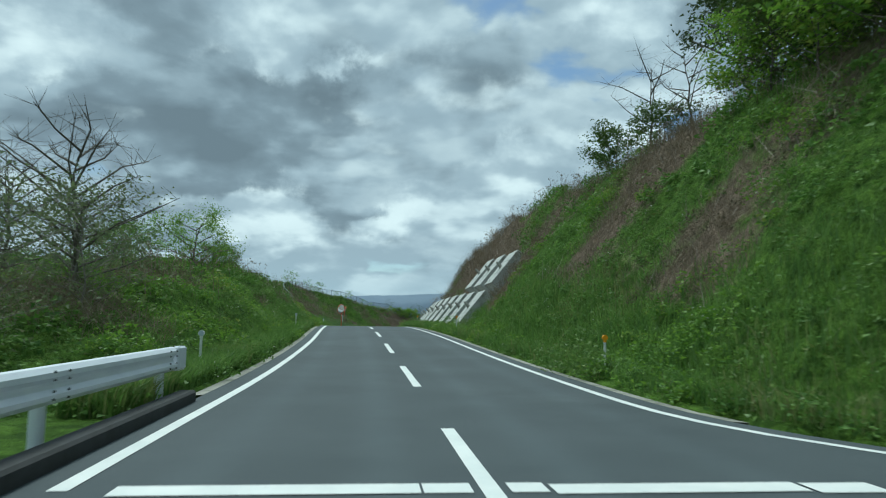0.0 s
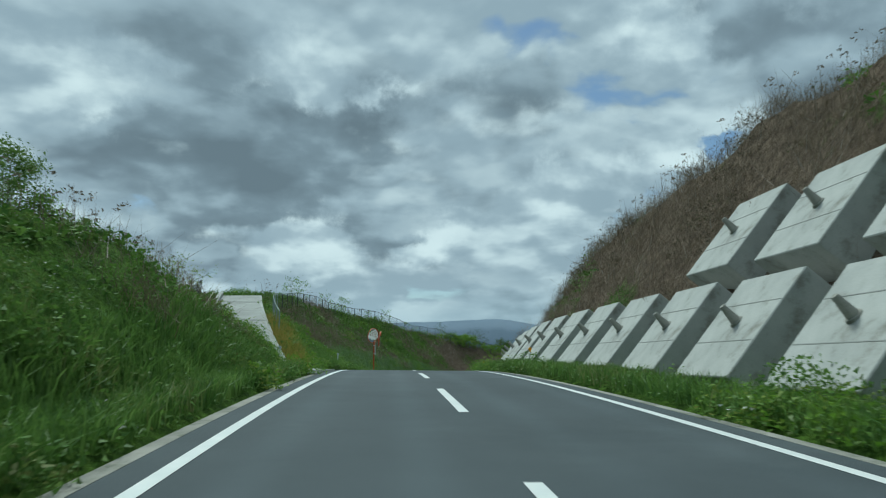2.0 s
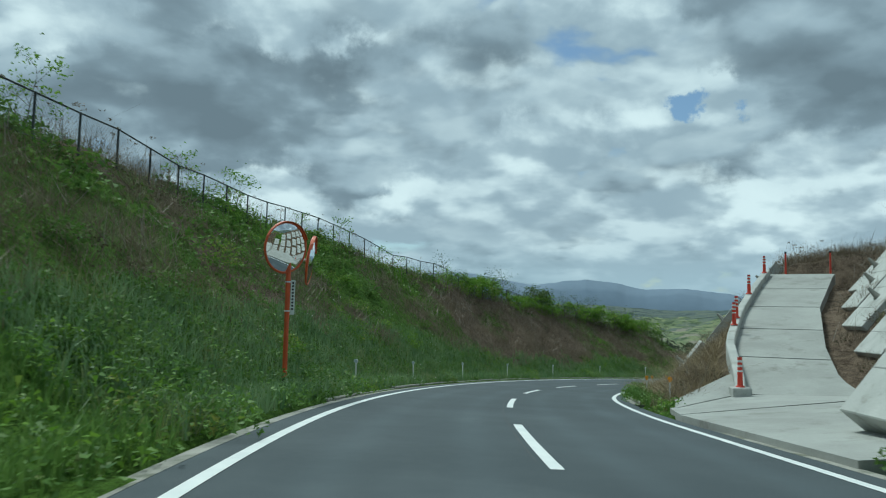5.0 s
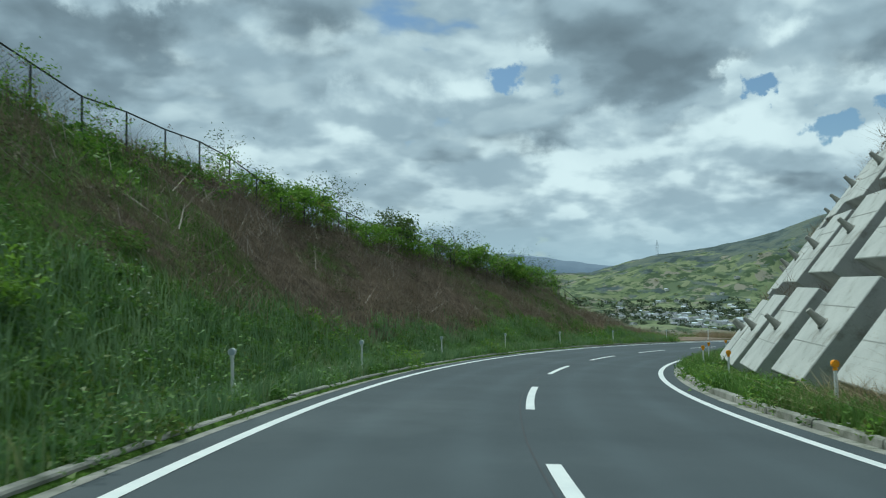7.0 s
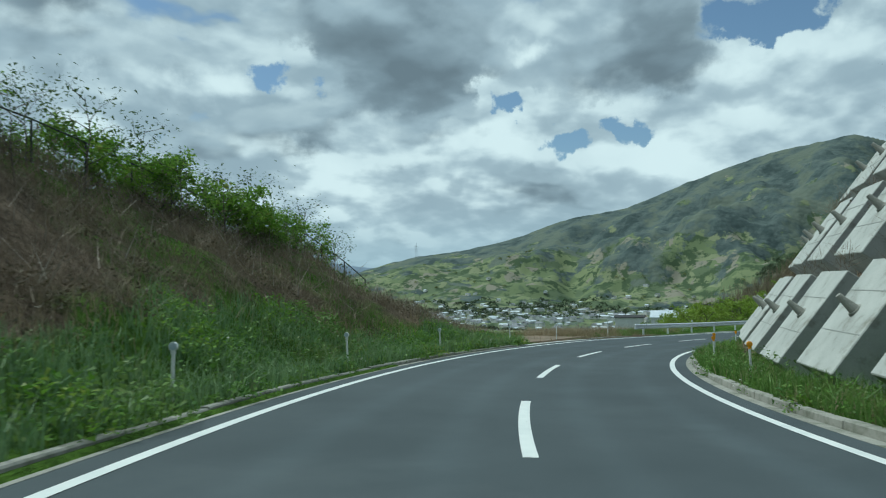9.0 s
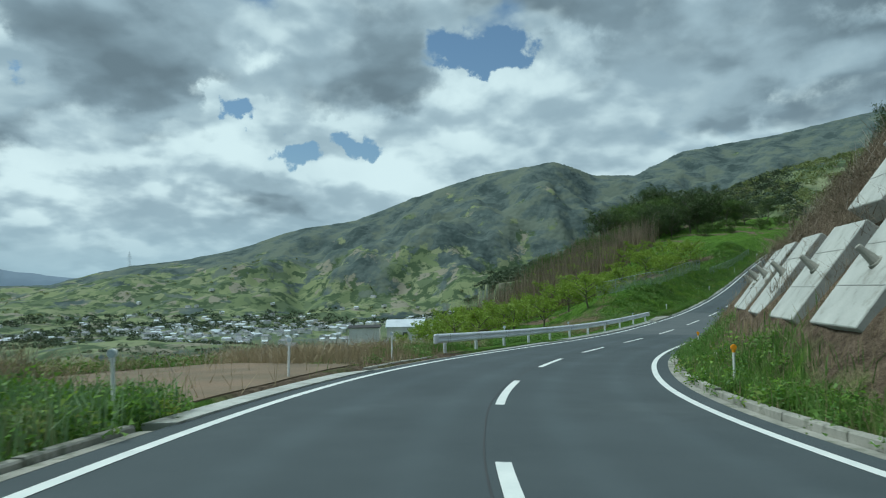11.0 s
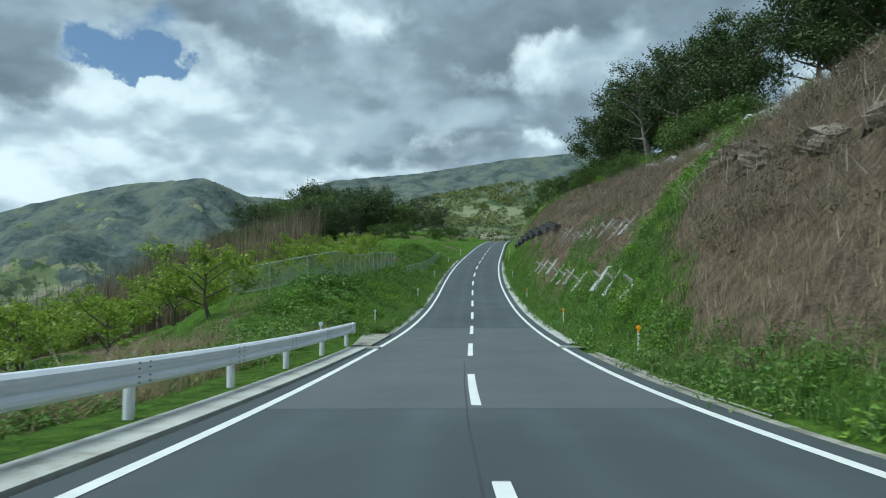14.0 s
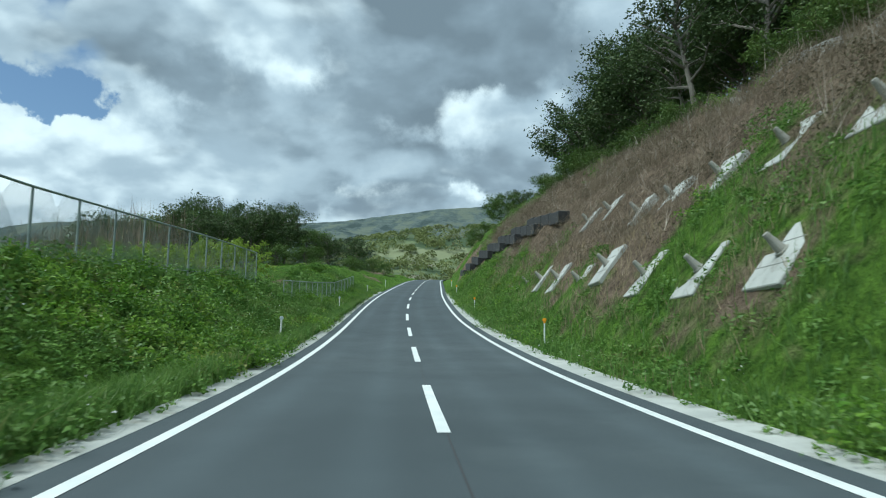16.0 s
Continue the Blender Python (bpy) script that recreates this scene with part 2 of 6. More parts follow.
AMBER = material("amber_reflector", (0.95, 0.42, 0.02), (0.85, 0.34, 0.02), scale=20, fine=90, rough=0.25, bump=0.1)
PALE = material("pale_reflector", (0.55, 0.62, 0.68), (0.45, 0.52, 0.58), scale=20, fine=90, rough=0.2, bump=0.1)


def soil_material():
    """Turf and undergrowth, green or dry by the ground's own dryness."""
    m = bpy.data.materials.new("soil_and_turf")
    m.use_nodes = True
    tree = m.node_tree
    tree.nodes.clear()
    add = wire(tree)
    at = add("ShaderNodeTexCoord").outputs["Object"]
    dry = add("ShaderNodeAttribute", attribute_name="dry").outputs["Fac"]
    wide = add("ShaderNodeTexNoise", {"Vector": at, "Scale": 0.9, "Detail": 4.0, "Roughness": 0.6}).outputs[0]
    tuft = add("ShaderNodeTexNoise", {"Vector": at, "Scale": 2.6, "Detail": 5.0, "Roughness": 0.7}).outputs[0]
    fine = add("ShaderNodeTexNoise", {"Vector": at, "Scale": 17.0, "Detail": 4.0, "Roughness": 0.75}).outputs[0]
    # tuft colours; their dark ends also paint in the shade between plants
    green = mixed(add, ramp(add, tuft, [(0.36, (0, 0, 0)), (0.62, (1, 1, 1))]), (0.040, 0.085, 0.012), (0.115, 0.210, 0.030))
    brown = mixed(add, ramp(add, tuft, [(0.36, (0, 0, 0)), (0.62, (1, 1, 1))]), (0.100, 0.076, 0.054), (0.225, 0.172, 0.125))
    pick = maths(add, "ADD", dry, maths(add, "MULTIPLY", maths(add, "SUBTRACT", wide, 0.5), 0.7))
    colour = mixed(add, ramp(add, pick, [(0.40, (0, 0, 0)), (0.60, (1, 1, 1))]), green, brown)
    colour = add("ShaderNodeHueSaturation", {"Value": maths(add, "MULTIPLY_ADD", fine, 1.6, 0.2), "Color": colour}).outputs[0]
    b1 = add("ShaderNodeBump", {"Height": tuft, "Strength": 0.9, "Distance": 0.35}).outputs[0]
    b2 = add("ShaderNodeBump", {"Height": fine, "Strength": 0.9, "Distance": 0.08, "Normal": b1}).outputs[0]
    p = add("ShaderNodeBsdfPrincipled", {"Base Color": colour, "Roughness": 0.95, "Normal": b2})
    p.inputs["Specular IOR Level"].default_value = 0.1
    add("ShaderNodeOutputMaterial", {0: p.outputs[0]})
    return m


SOIL = soil_material()
DIRT = material("bare_dirt", (0.205, 0.145, 0.095), (0.135, 0.105, 0.066), scale=0.5, fine=14, bump=0.5, depth=0.03, tint=0.3, wear=(0.8, 0.6, 0.75, (0.10, 0.11, 0.05)))
WIRE = material("dark_wire", (0.05, 0.06, 0.06), (0.08, 0.09, 0.09), rough=0.6, metal=0.5, bump=0.0)

# ---- the road's axis: distance, heading in degrees, grade ----
AXIS = [(-60, 5.60, 0.0200), (0, 5.82, 0.0238), (12, 5.79, 0.0262), (20, 6.70, 0.0403), (30, 7.09, 0.0545), (40, 7.56, 0.0429), (50, 7.23, 0.0261),
        (60, 7.47, 0.0082), (70, 4.88, -0.0151), (80, 1.86, -0.0402), (90, -2.98, -0.0657), (100, -8.99, -0.0679), (120, -24.15, -0.0630), (140, -40.86,
        -0.0555), (160, -55.57, -0.0536), (170, -65.70, -0.0465), (180, -71.38, -0.0463), (190, -77.47, -0.0315), (200, -80.14, -0.0158), (210, -81.76,
        0.0135), (220, -82.39, 0.0290), (240, -82.22, 0.0773), (260, -82.25, 0.1166), (270, -83.29, 0.1356), (300, -85.46, 0.1315), (350, -85.41, 0.1208),
        (385, -87.85, 0.1189), (410, -93.96, 0.0503), (460, -108.00, -0.0300)]
STEP = 0.25
LENGTHS = np.arange(-60, 460.01, STEP)


def smooth_table(table, column, s):
    """Values between the rows of a table, without corners."""
    xs, ys = np.array([r[0] for r in table], float), np.array([r[column] for r in table], float)
    fine = np.arange(xs[0], xs[-1] + 0.5, 1.0)
    v = np.interp(fine, xs, ys)
    k = np.array([1, 3, 5, 6, 5, 3, 1.0])
    pad = np.r_[np.full(3, v[0]), v, np.full(3, v[-1])]
    v = np.convolve(pad, k / k.sum(), "valid")
    return np.interp(s, fine, v)


HEAD = np.radians(smooth_table(AXIS, 1, LENGTHS))
GRADE = smooth_table(AXIS, 2, LENGTHS)
ZERO = int(round(60 / STEP))
AX = np.cumsum(-np.sin(HEAD) * STEP)
AY = np.cumsum(np.cos(HEAD) * STEP)
AZ = np.cumsum(GRADE * STEP)
AX, AY, AZ = AX - AX[ZERO] + 0.583, AY - AY[ZERO] + 0.04, AZ - AZ[ZERO] + -0.018
BANK = [(-60, 0), (60, 0), (90, -0.026), (170, -0.028), (200, -0.004), (215, 0), (460, 0)]
LEFT_LINE = [(-60, 3.05), (8, 3.08), (20, 3.0), (31, 2.88), (55, 2.96), (75, 3.08), (95, 3.41), (125, 3.52), (168, 3.58), (178, 3.47), (190, 3.22), (202, 3.08), (214, 3.04), (224, 2.94), (242, 2.86), (460, 2.86)]
RIGHT_LINE = [(-60, 6.5), (3, 6.5), (5.5, 5.2), (6.8, 3.9), (7.8, 3.36), (9.2, 3.02), (14, 2.98), (26, 2.95), (42, 2.72), (56, 2.65), (68, 2.66), (84, 3.02), (98, 3.24), (175, 3.22), (190, 3.2), (205, 3.04), (222, 2.90), (240, 2.76), (460, 2.76)]


def plan(s, d):
    """World x, y and the axis height for distances along and across the road (right is positive)."""
    s = np.asarray(s, float)
    h = np.interp(s, LENGTHS, HEAD)
    x = np.interp(s, LENGTHS, AX) + np.cos(h) * d
    y = np.interp(s, LENGTHS, AY) + np.sin(h) * d
    return x, y, np.interp(s, LENGTHS, AZ)


def bank(s):
    return smooth_table(BANK, 1, s)


# distance; foot, crest distance, crest height, height 15 m behind the crest, height at 48 m
# the left bank up to the bend
LEFT_NEAR = [
    (-60, 5, 8, -0.8, -2, -4), (8, 5, 8, -0.3, -0.5, -3), (14, 4.7, 8, 1.0, 1.2, -2), (22, 4.7, 8, 1.9, 2.2, 0), (34, 4.6, 9, 2.3, 3, 1), (46, 4.3, 9, 3.5, 3.9, 2),
    (54, 4.2, 9, 3.5, 4.2, 3), (59, 4.4, 9.5, 2.9, 3.8, 3), (61, 4.9, 9.5, 2.7, 3.6, 3), (64.5, 4.4, 6.0, 0.3, 1.6, 3), (72, 4.7, 8.0, 2.5, 3.0, 4),
    (82, 4.9, 11.2, 5.1, 5.3, 5), (90, 4.9, 11.5, 6.3, 6.8, 6), (112, 4.9, 12, 7.2, 7.4, 6), (130, 4.9, 12, 6.0, 6.0, 3), (143, 4.9, 12, 5.2, 4.0, 0)]
# and from the bend on
LEFT = LEFT_NEAR + [
    (154, 4.9, 12, 4.3, 1.5, -4), (158, 4.9, 11, 2.4, 0, -6), (163, 5.0, 12, 0.1, -1.2, -7), (175, 5.2, 13, -0.1, -3, -8), (185, 5.2, 7, -0.4, -4, -9),
    (205, 5.0, 7, -0.5, -4, -8), (216, 4.8, 8, 0.0, -2.5, -10), (224, 4.6, 7.5, 0.4, -2.6, -10), (229, 4.5, 7.8, 1.5, -2.2, -10), (233, 4.4, 7.8, 2.3, -1.8, -9),
    (260, 4.4, 7.5, 1.9, -1.8, -9), (275, 4.4, 7, 0.6, -0.6, -6), (295, 4.4, 9, 2.2, 2.4, -4), (320, 4.4, 9, 2.0, 2.6, 0), (350, 4.4, 8, 1.0, 3.0, 2),
    (460, 4.4, 8, 0.8, 3, 2)]
# the right bank up to the bend
RIGHT_NEAR = [
    (-60, 8.5, 13, 8.5, 10, 14), (3, 8.2, 13, 8.5, 10, 14), (7, 5.4, 12.5, 8.5, 10, 14), (11, 4.6, 12, 8.5, 10, 14), (25, 4.6, 11.5, 8.4, 10, 14),
    (38, 4.6, 11.3, 8.3, 9.5, 13), (41.8, 5.9, 11, 8.2, 9, 12), (62, 6.0, 10.5, 7.3, 8, 10), (75, 6.0, 10, 6.4, 7, 9), (85, 5.8, 9.5, 4.8, 6, 9),
    (91, 4.4, 8, 0.6, 4, 8), (97, 4.2, 6.0, 0.2, 4.5, 8)]
# and from the bend on
RIGHT = RIGHT_NEAR + [
    (106, 5.4, 8.2, 3.1, 5.5, 8), (112, 6.0, 9.7, 5.0, 6.2, 8), (118, 6.1, 11, 6.9, 7.3, 8), (146, 6.1, 12, 9.2, 10, 12), (157, 5.9, 12.4, 9.0, 11, 13),
    (166, 4.6, 12.6, 9.0, 11, 13), (192, 4.5, 13.5, 9.1, 11, 14), (200, 4.6, 14, 9.2, 11, 14), (224, 4.5, 14, 9.9, 12.5, 17), (254, 4.4, 14, 9.9, 15, 20),
    (290, 4.4, 12, 9, 15, 20), (320, 4.4, 10, 8, 14, 18), (460, 4.4, 10, 7, 12, 16)]


def lattice(i, j, seed):
    n = (i.astype(np.int64) * 374761393 + j.astype(np.int64) * 668265263 + seed * 1274126177) & 0x7FFFFFFF
    n = ((n ^ (n >> 13)) * 1274126177) & 0x7FFFFFFF
    return ((n ^ (n >> 16)) & 0xFFFF) / 65535.0


def billow(x, y, wave, octaves=4, seed=1):
    """Smooth noise about zero, with finer and weaker octaves."""
    out, amp = np.zeros(np.shape(x)), 1.0
    for o in range(octaves):
        u, w = x / wave, y / wave
        i, j = np.floor(u), np.floor(w)
        a, b = u - i, w - j
        a, b = a * a * (3 - 2 * a), b * b * (3 - 2 * b)
        n = (lattice(i, j, seed + o) * (1 - a) + lattice(i + 1, j, seed + o) * a) * (1 - b) + (lattice(i, j + 1, seed + o) * (1 - a) + lattice(i + 1, j + 1, seed + o) * a) * b
        out, amp, wave = out + amp * (n - 0.5), amp * 0.5, wave * 0.5
    return out


# how dry the slopes are: distance; low, middle and upper part
RIGHT_DRY = [(-60, 0, .16, .22), (20, 0, .20, .28), (31, 0, .34, .75), (40, .05, .85, .72), (88, .1, .9, .75), (97, .5, .95, 1), (104, .3, .9, 1), (166, .42, .9, 1), (184, .36, 1.1, .95), (194, .36, 1.2, 1), (213, .34, 1.2, 1), (219, 0, .9, .9), (223, 0, .9, .85), (226, .25, .95, .85), (232, .30, 1, .8), (275, .3, .95, .6), (300, .2, .6, .4), (460, .3, .5, .4)]
LEFT_DRY = [(-60, 0, .10, .28), (22, 0, .12, .30), (58, 0, .12, .32), (80, 0, .28, .35), (98, .05, .42, .28), (112, .02, .48, .36), (130, .02, .78, .55), (160, .08, .85, .65), (163, .6, .65, .6), (178, .6, .6, .5), (186, .22, .35, .4), (216, .15, .3, .4), (222, 0, .05, .08), (300, 0, .1, .2), (460, .2, .3, .3)]


def dryness(s, d, side):
    """How dry a place on a slope is, and its share of the way up."""
    table, dry = (RIGHT, RIGHT_DRY) if side > 0 else (LEFT, LEFT_DRY)
    foot, crest = smooth_table(table, 1, s), smooth_table(table, 2, s)
    u = np.clip((np.abs(d) - foot) / np.maximum(crest - foot, 0.3), 0, 1.2)
    lo, mi, hi = (np.interp(s, [q[0] for q in dry], [q[c] for q in dry]) for c in (1, 2, 3))
    dry = np.where(u < 0.5, lo + (mi - lo) * np.clip(u / 0.35, 0, 1), mi + (hi - mi) * np.clip((u - 0.5) / 0.4, 0, 1))
    if side > 0:
        # a green tongue of weeds that climbs the slope beside the bare head
        tongue = np.abs(s - (219 + (np.abs(d) - 5) * 1.25))
        dry = dry * np.clip((tongue - 2.2) / 1.6, 0, 1)
    x, y, _ = plan(s, d)
    return dry + 0.95 * billow(x, y, 5.5, 4, 71) * np.clip(u * 4, 0.25, 1), u


# the foot of the cut slope beyond the broad ramp: distance, and place across
RAMP_FOOT = ((84, 90, 97, 105, 111, 117), (9.2, 9.6, 9.9, 11.2, 12.8, 15.0))


def lie(s, d):
    """Height of the ground over the road's axis."""
    s, d = np.broadcast_arrays(np.asarray(s, float), np.asarray(d, float))
    out = np.zeros(s.shape)
    for side, table in ((-1, LEFT), (1, RIGHT)):
        foot, crest, top, behind, far = (smooth_table(table, n, s) for n in range(1, 6))
        a = np.abs(d)
        edge = bank(s) * d + 0.04
        u = np.clip((a - foot) / np.maximum(crest - foot, 0.3), 0, 1)
        h = edge * (1 - u) + top * u + np.sin(np.pi * u) * (np.interp(s, (36, 42, 86, 92, 104, 109, 156, 164, 212, 300, 330), (0, -0.2, -0.2, 0, 0, -0.3, -0.3, 0, 1.15, 1.15, 0)) if side > 0 else np.interp(s, (12, 22, 42, 50, 57, 62), (0, 0.35, 0.8, 0.7, 0.2, 0)))
        v = np.clip((a - crest) / 15, 0, 1)
        h = h + (behind - top) * v * v * (3 - 2 * v)
        w = np.clip((a - crest - 15) / np.maximum(48 - crest - 15, 1), 0, 1)
        h = h + (far - behind) * w
        out = np.where(np.sign(d) == side, h, out)
    # beds of the two ramps
    t = np.clip((s - 64.5) / 18.5, -0.4, 1)
    bed = (d < -(4.6 + (s - 64.5) * 0.345)) & (d > -(8.9 + (s - 64.5) * 0.30)) & ((s > 61.5) | (d > -5.2)) & (s > 59) & (s < 83.4)
    out = np.where(bed, np.maximum(0.15 + t * 5.1, 0.1) - 0.22, out)
    t = np.clip(((s - 94) * 18 + (d - 7.6) * 8.4) / 394.6, 0, 1)
    bed = (s > 84) & (s < 117) & (d > np.interp(s, (84, 92, 94.5, 97.2, 102, 107, 116.5), (3.4, 3.5, 4.2, 5.9, 6.6, 7.6, 10.0)))
    side = np.clip((d - np.interp(s, RAMP_FOOT[0], RAMP_FOOT[1])) * 1.2, 0, 7.5)
    return np.where(bed, 0.35 + 5.75 * t - 1.15 + side, out)


def rough(x, y):
    """Small unevenness of the ground."""
    return 0.26 * np.sin(x * 0.71 + 1.3 * np.sin(y * 0.37)) * np.sin(y * 0.63 + 1.1 * np.sin(x * 0.29)) + 0.11 * np.sin(x * 2.1 + y * 1.3) * np.sin(y * 1.9 - x * 0.8) + 0.62 * billow(x, y, 3.4, 3, 61)


def ground(s, d):
    """World points on the ground."""
    s, d = np.broadcast_arrays(np.asarray(s, float), np.asarray(d, float))
    x, y, z = plan(s, d)
    soft = np.clip((np.abs(d) - 4.4) / 1.5, 0, 1) * np.where((s > 56) & (s < 118) & (np.abs(d) < 16), 0.35, 1.0) * np.where((s > 158) & (s < 223) & (d < 0) & (d > -17), 0.12, 1.0)
    return np.stack([x, y, z + lie(s, d) + rough(x, y) * soft], -1)


def spot(s, d, h=0.0):
    """One world point h over the ground."""
    p = ground(s, d)
    return Vector((p[0], p[1], p[2] + h))


def heading(s):
    return float(np.interp(s, LENGTHS, HEAD))


def mesh_object(name, verts, faces, mat, parent=None, smooth=False):
    me = bpy.data.meshes.new(name)
    verts = np.asarray(verts, np.float32).reshape(-1, 3)
    faces = np.asarray(faces, np.int32)
    me.vertices.add(len(verts))
    me.vertices.foreach_set("co", verts.ravel())
    n, k = faces.shape
    me.loops.add(n * k)
    me.loops.foreach_set("vertex_index", faces.ravel())
    me.polygons.add(n)
    me.polygons.foreach_set("loop_start", np.arange(0, n * k, k, dtype=np.int32))
    me.polygons.foreach_set("use_smooth", np.full(n, smooth))
    me.update(calc_edges=True)
    me.materials.append(mat)
    ob = new(name, me)
    ob.parent = parent
    return ob


def grid_faces(n, m):
    """Quads of a grid of n rows and m columns, seen from above when rows run ahead and columns to the right."""
    i, j = np.meshgrid(np.arange(n - 1), np.arange(m - 1), indexing="ij")
    a = (i * m + j).ravel()
    return np.stack([a, a + 1, a + m + 1, a + m], 1)


def strip(name, s, offsets, heights, mat, smooth=False, parent=None):
    """A band along the road. offsets and heights: a value or an array for each column, over the banked road plane."""
    s = np.asarray(s, float)
    cols = []
    for d, h in zip(offsets, heights):
        d = np.broadcast_to(np.asarray(d, float), s.shape)
        x, y, z = plan(s, d)
        cols.append(np.stack([x, y, z + bank(s) * d + h], -1))
    v = np.stack(cols, 1)
    return mesh_object(name, v, grid_faces(len(s), len(offsets)), mat, parent, smooth)


def part(name, bm, mat, parent=None, label=""):
    me = bpy.data.meshes.new(name)
    bm.to_mesh(me)
    bm.free()
    me.materials.append(mat)
    ob = new(name, me)
    ob.parent = parent
    if label:
        ob["label"] = label
    return ob


def box(bm, size, m=Matrix(), bevel=0.0):
    r = bmesh.ops.create_cube(bm, size=1.0, matrix=m @ Matrix.Diagonal((*size, 1)))
    if bevel:
        edges = list({e for v in r["verts"] for e in v.link_edges})
        bmesh.ops.bevel(bm, geom=edges, offset=bevel, segments=1, affect="EDGES", clamp_overlap=True)
    return bm


def rod(bm, r1, r2, length, m=Matrix(), sides=10):
    """A tapered rod from the origin of m along its z."""
    bmesh.ops.create_cone(bm, cap_ends=True, segments=sides, radius1=r1, radius2=r2, depth=length, matrix=m @ Matrix.Translation((0, 0, length / 2)))
    return bm


def empty(name, m=None):
    ob = new(name)
    if m is not None:
        ob.matrix_world = m
    return ob


# ---- ground and road ----
S_ALL = np.arange(-50, 440.1, 0.75)
S_FINE = np.arange(-50, 440.1, 0.5)
for side, sign in (("left", -1), ("right", 1)):
    across = np.r_[1.8, 2.6, 3.2, 3.75, np.arange(4.1, 16, 0.45), np.arange(16, 49, 2.5)]
    ss, dd = np.meshgrid(S_ALL, sign * across, indexing="ij")
    v = ground(ss, dd)
    edge = smooth_table(RIGHT_LINE if sign > 0 else LEFT_LINE, 1, ss.ravel()).reshape(ss.shape)
    v[..., 2] -= np.where(np.abs(dd) < edge + 0.55, 0.3, 0.0)
    f = grid_faces(len(S_ALL), len(across))
    ob = mesh_object("ground_" + side, v, f if sign > 0 else f[:, ::-1], SOIL, smooth=True)
    dry = ob.data.attributes.new("dry", "FLOAT", "POINT")
    dry.data.foreach_set("value", dryness(ss.ravel(), dd.ravel(), sign)[0].astype(np.float32))
    tagged(ob, "turf and soil slopes beside the road", "ground", kind="structure")

L_LINE, R_LINE = smooth_table(LEFT_LINE, 1, S_FINE), smooth_table(RIGHT_LINE, 1, S_FINE)
LANES = np.linspace(-1, 1, 17)
across = [np.where(k < 0, -k * (-L_LINE - 0.42), k * (R_LINE + 0.42)) for k in LANES]
road = strip("road", S_FINE, across, [0] * len(LANES), ASPHALT, True)
road.data.attributes.new("across", "FLOAT", "POINT").data.foreach_set("value", np.stack(across, 1).ravel().astype(np.float32))
tagged(road, "dark grey asphalt two-lane mountain road", "road", kind="structure")


def line(s0, s1, off, name="edge_line"):
    s = np.arange(s0, s1 + 0.01, 0.5)
    o = np.interp(s, S_FINE, off)
    ob = strip(name, s, [o - 0.075, o + 0.075], [0.006, 0.006], PAINT)
    return tagged(ob, "solid white painted edge line", "road marking", kind="structure")


line(5.6, 438, -L_LINE, "edge_line_left")
line(5.0, 438, R_LINE, "edge_line_right")
for k in range(43):
    s = np.linspace(3.5 + 9.992 * k, 8.5 + 9.992 * k, 11)
    ob = strip("centre_dash", s, [-0.075 + 0 * s, 0.075 + 0 * s], [0.006, 0.006], PAINT)
    tagged(ob, "white painted centre line dash", "road marking", "centre line dashes", "structure")

# ---- kerbs and gutters ----


def swept(name, s, profile, mat, parent=None, closed=True, base=None):
    """A profile of (offset from base, height) pairs drawn along the road; base: the lateral place at each s."""
    s = np.asarray(s, float)
    base = np.zeros(len(s)) if base is None else np.broadcast_to(np.asarray(base, float), s.shape)
    rows = []
    for o, h in profile:
        x, y, z = plan(s, base + o)
        rows.append(np.stack([x, y, z + bank(s) * np.clip(base, -5, 5) + h], -1))
    v = np.stack(rows, 1)
    n, m = len(s), len(profile)
    f = [(i * m + j, i * m + (j + 1) % m, (i + 1) * m + (j + 1) % m, (i + 1) * m + j) for i in range(n - 1) for j in range(m if closed else m - 1)]
    ob = mesh_object(name, v, f, mat, parent)
    return ob


def set_normals(ob):
    bm = bmesh.new()
    bm.from_mesh(ob.data)
    bmesh.ops.recalc_face_normals(bm, faces=bm.faces)
    bm.to_mesh(ob.data)
    bm.free()
    return ob


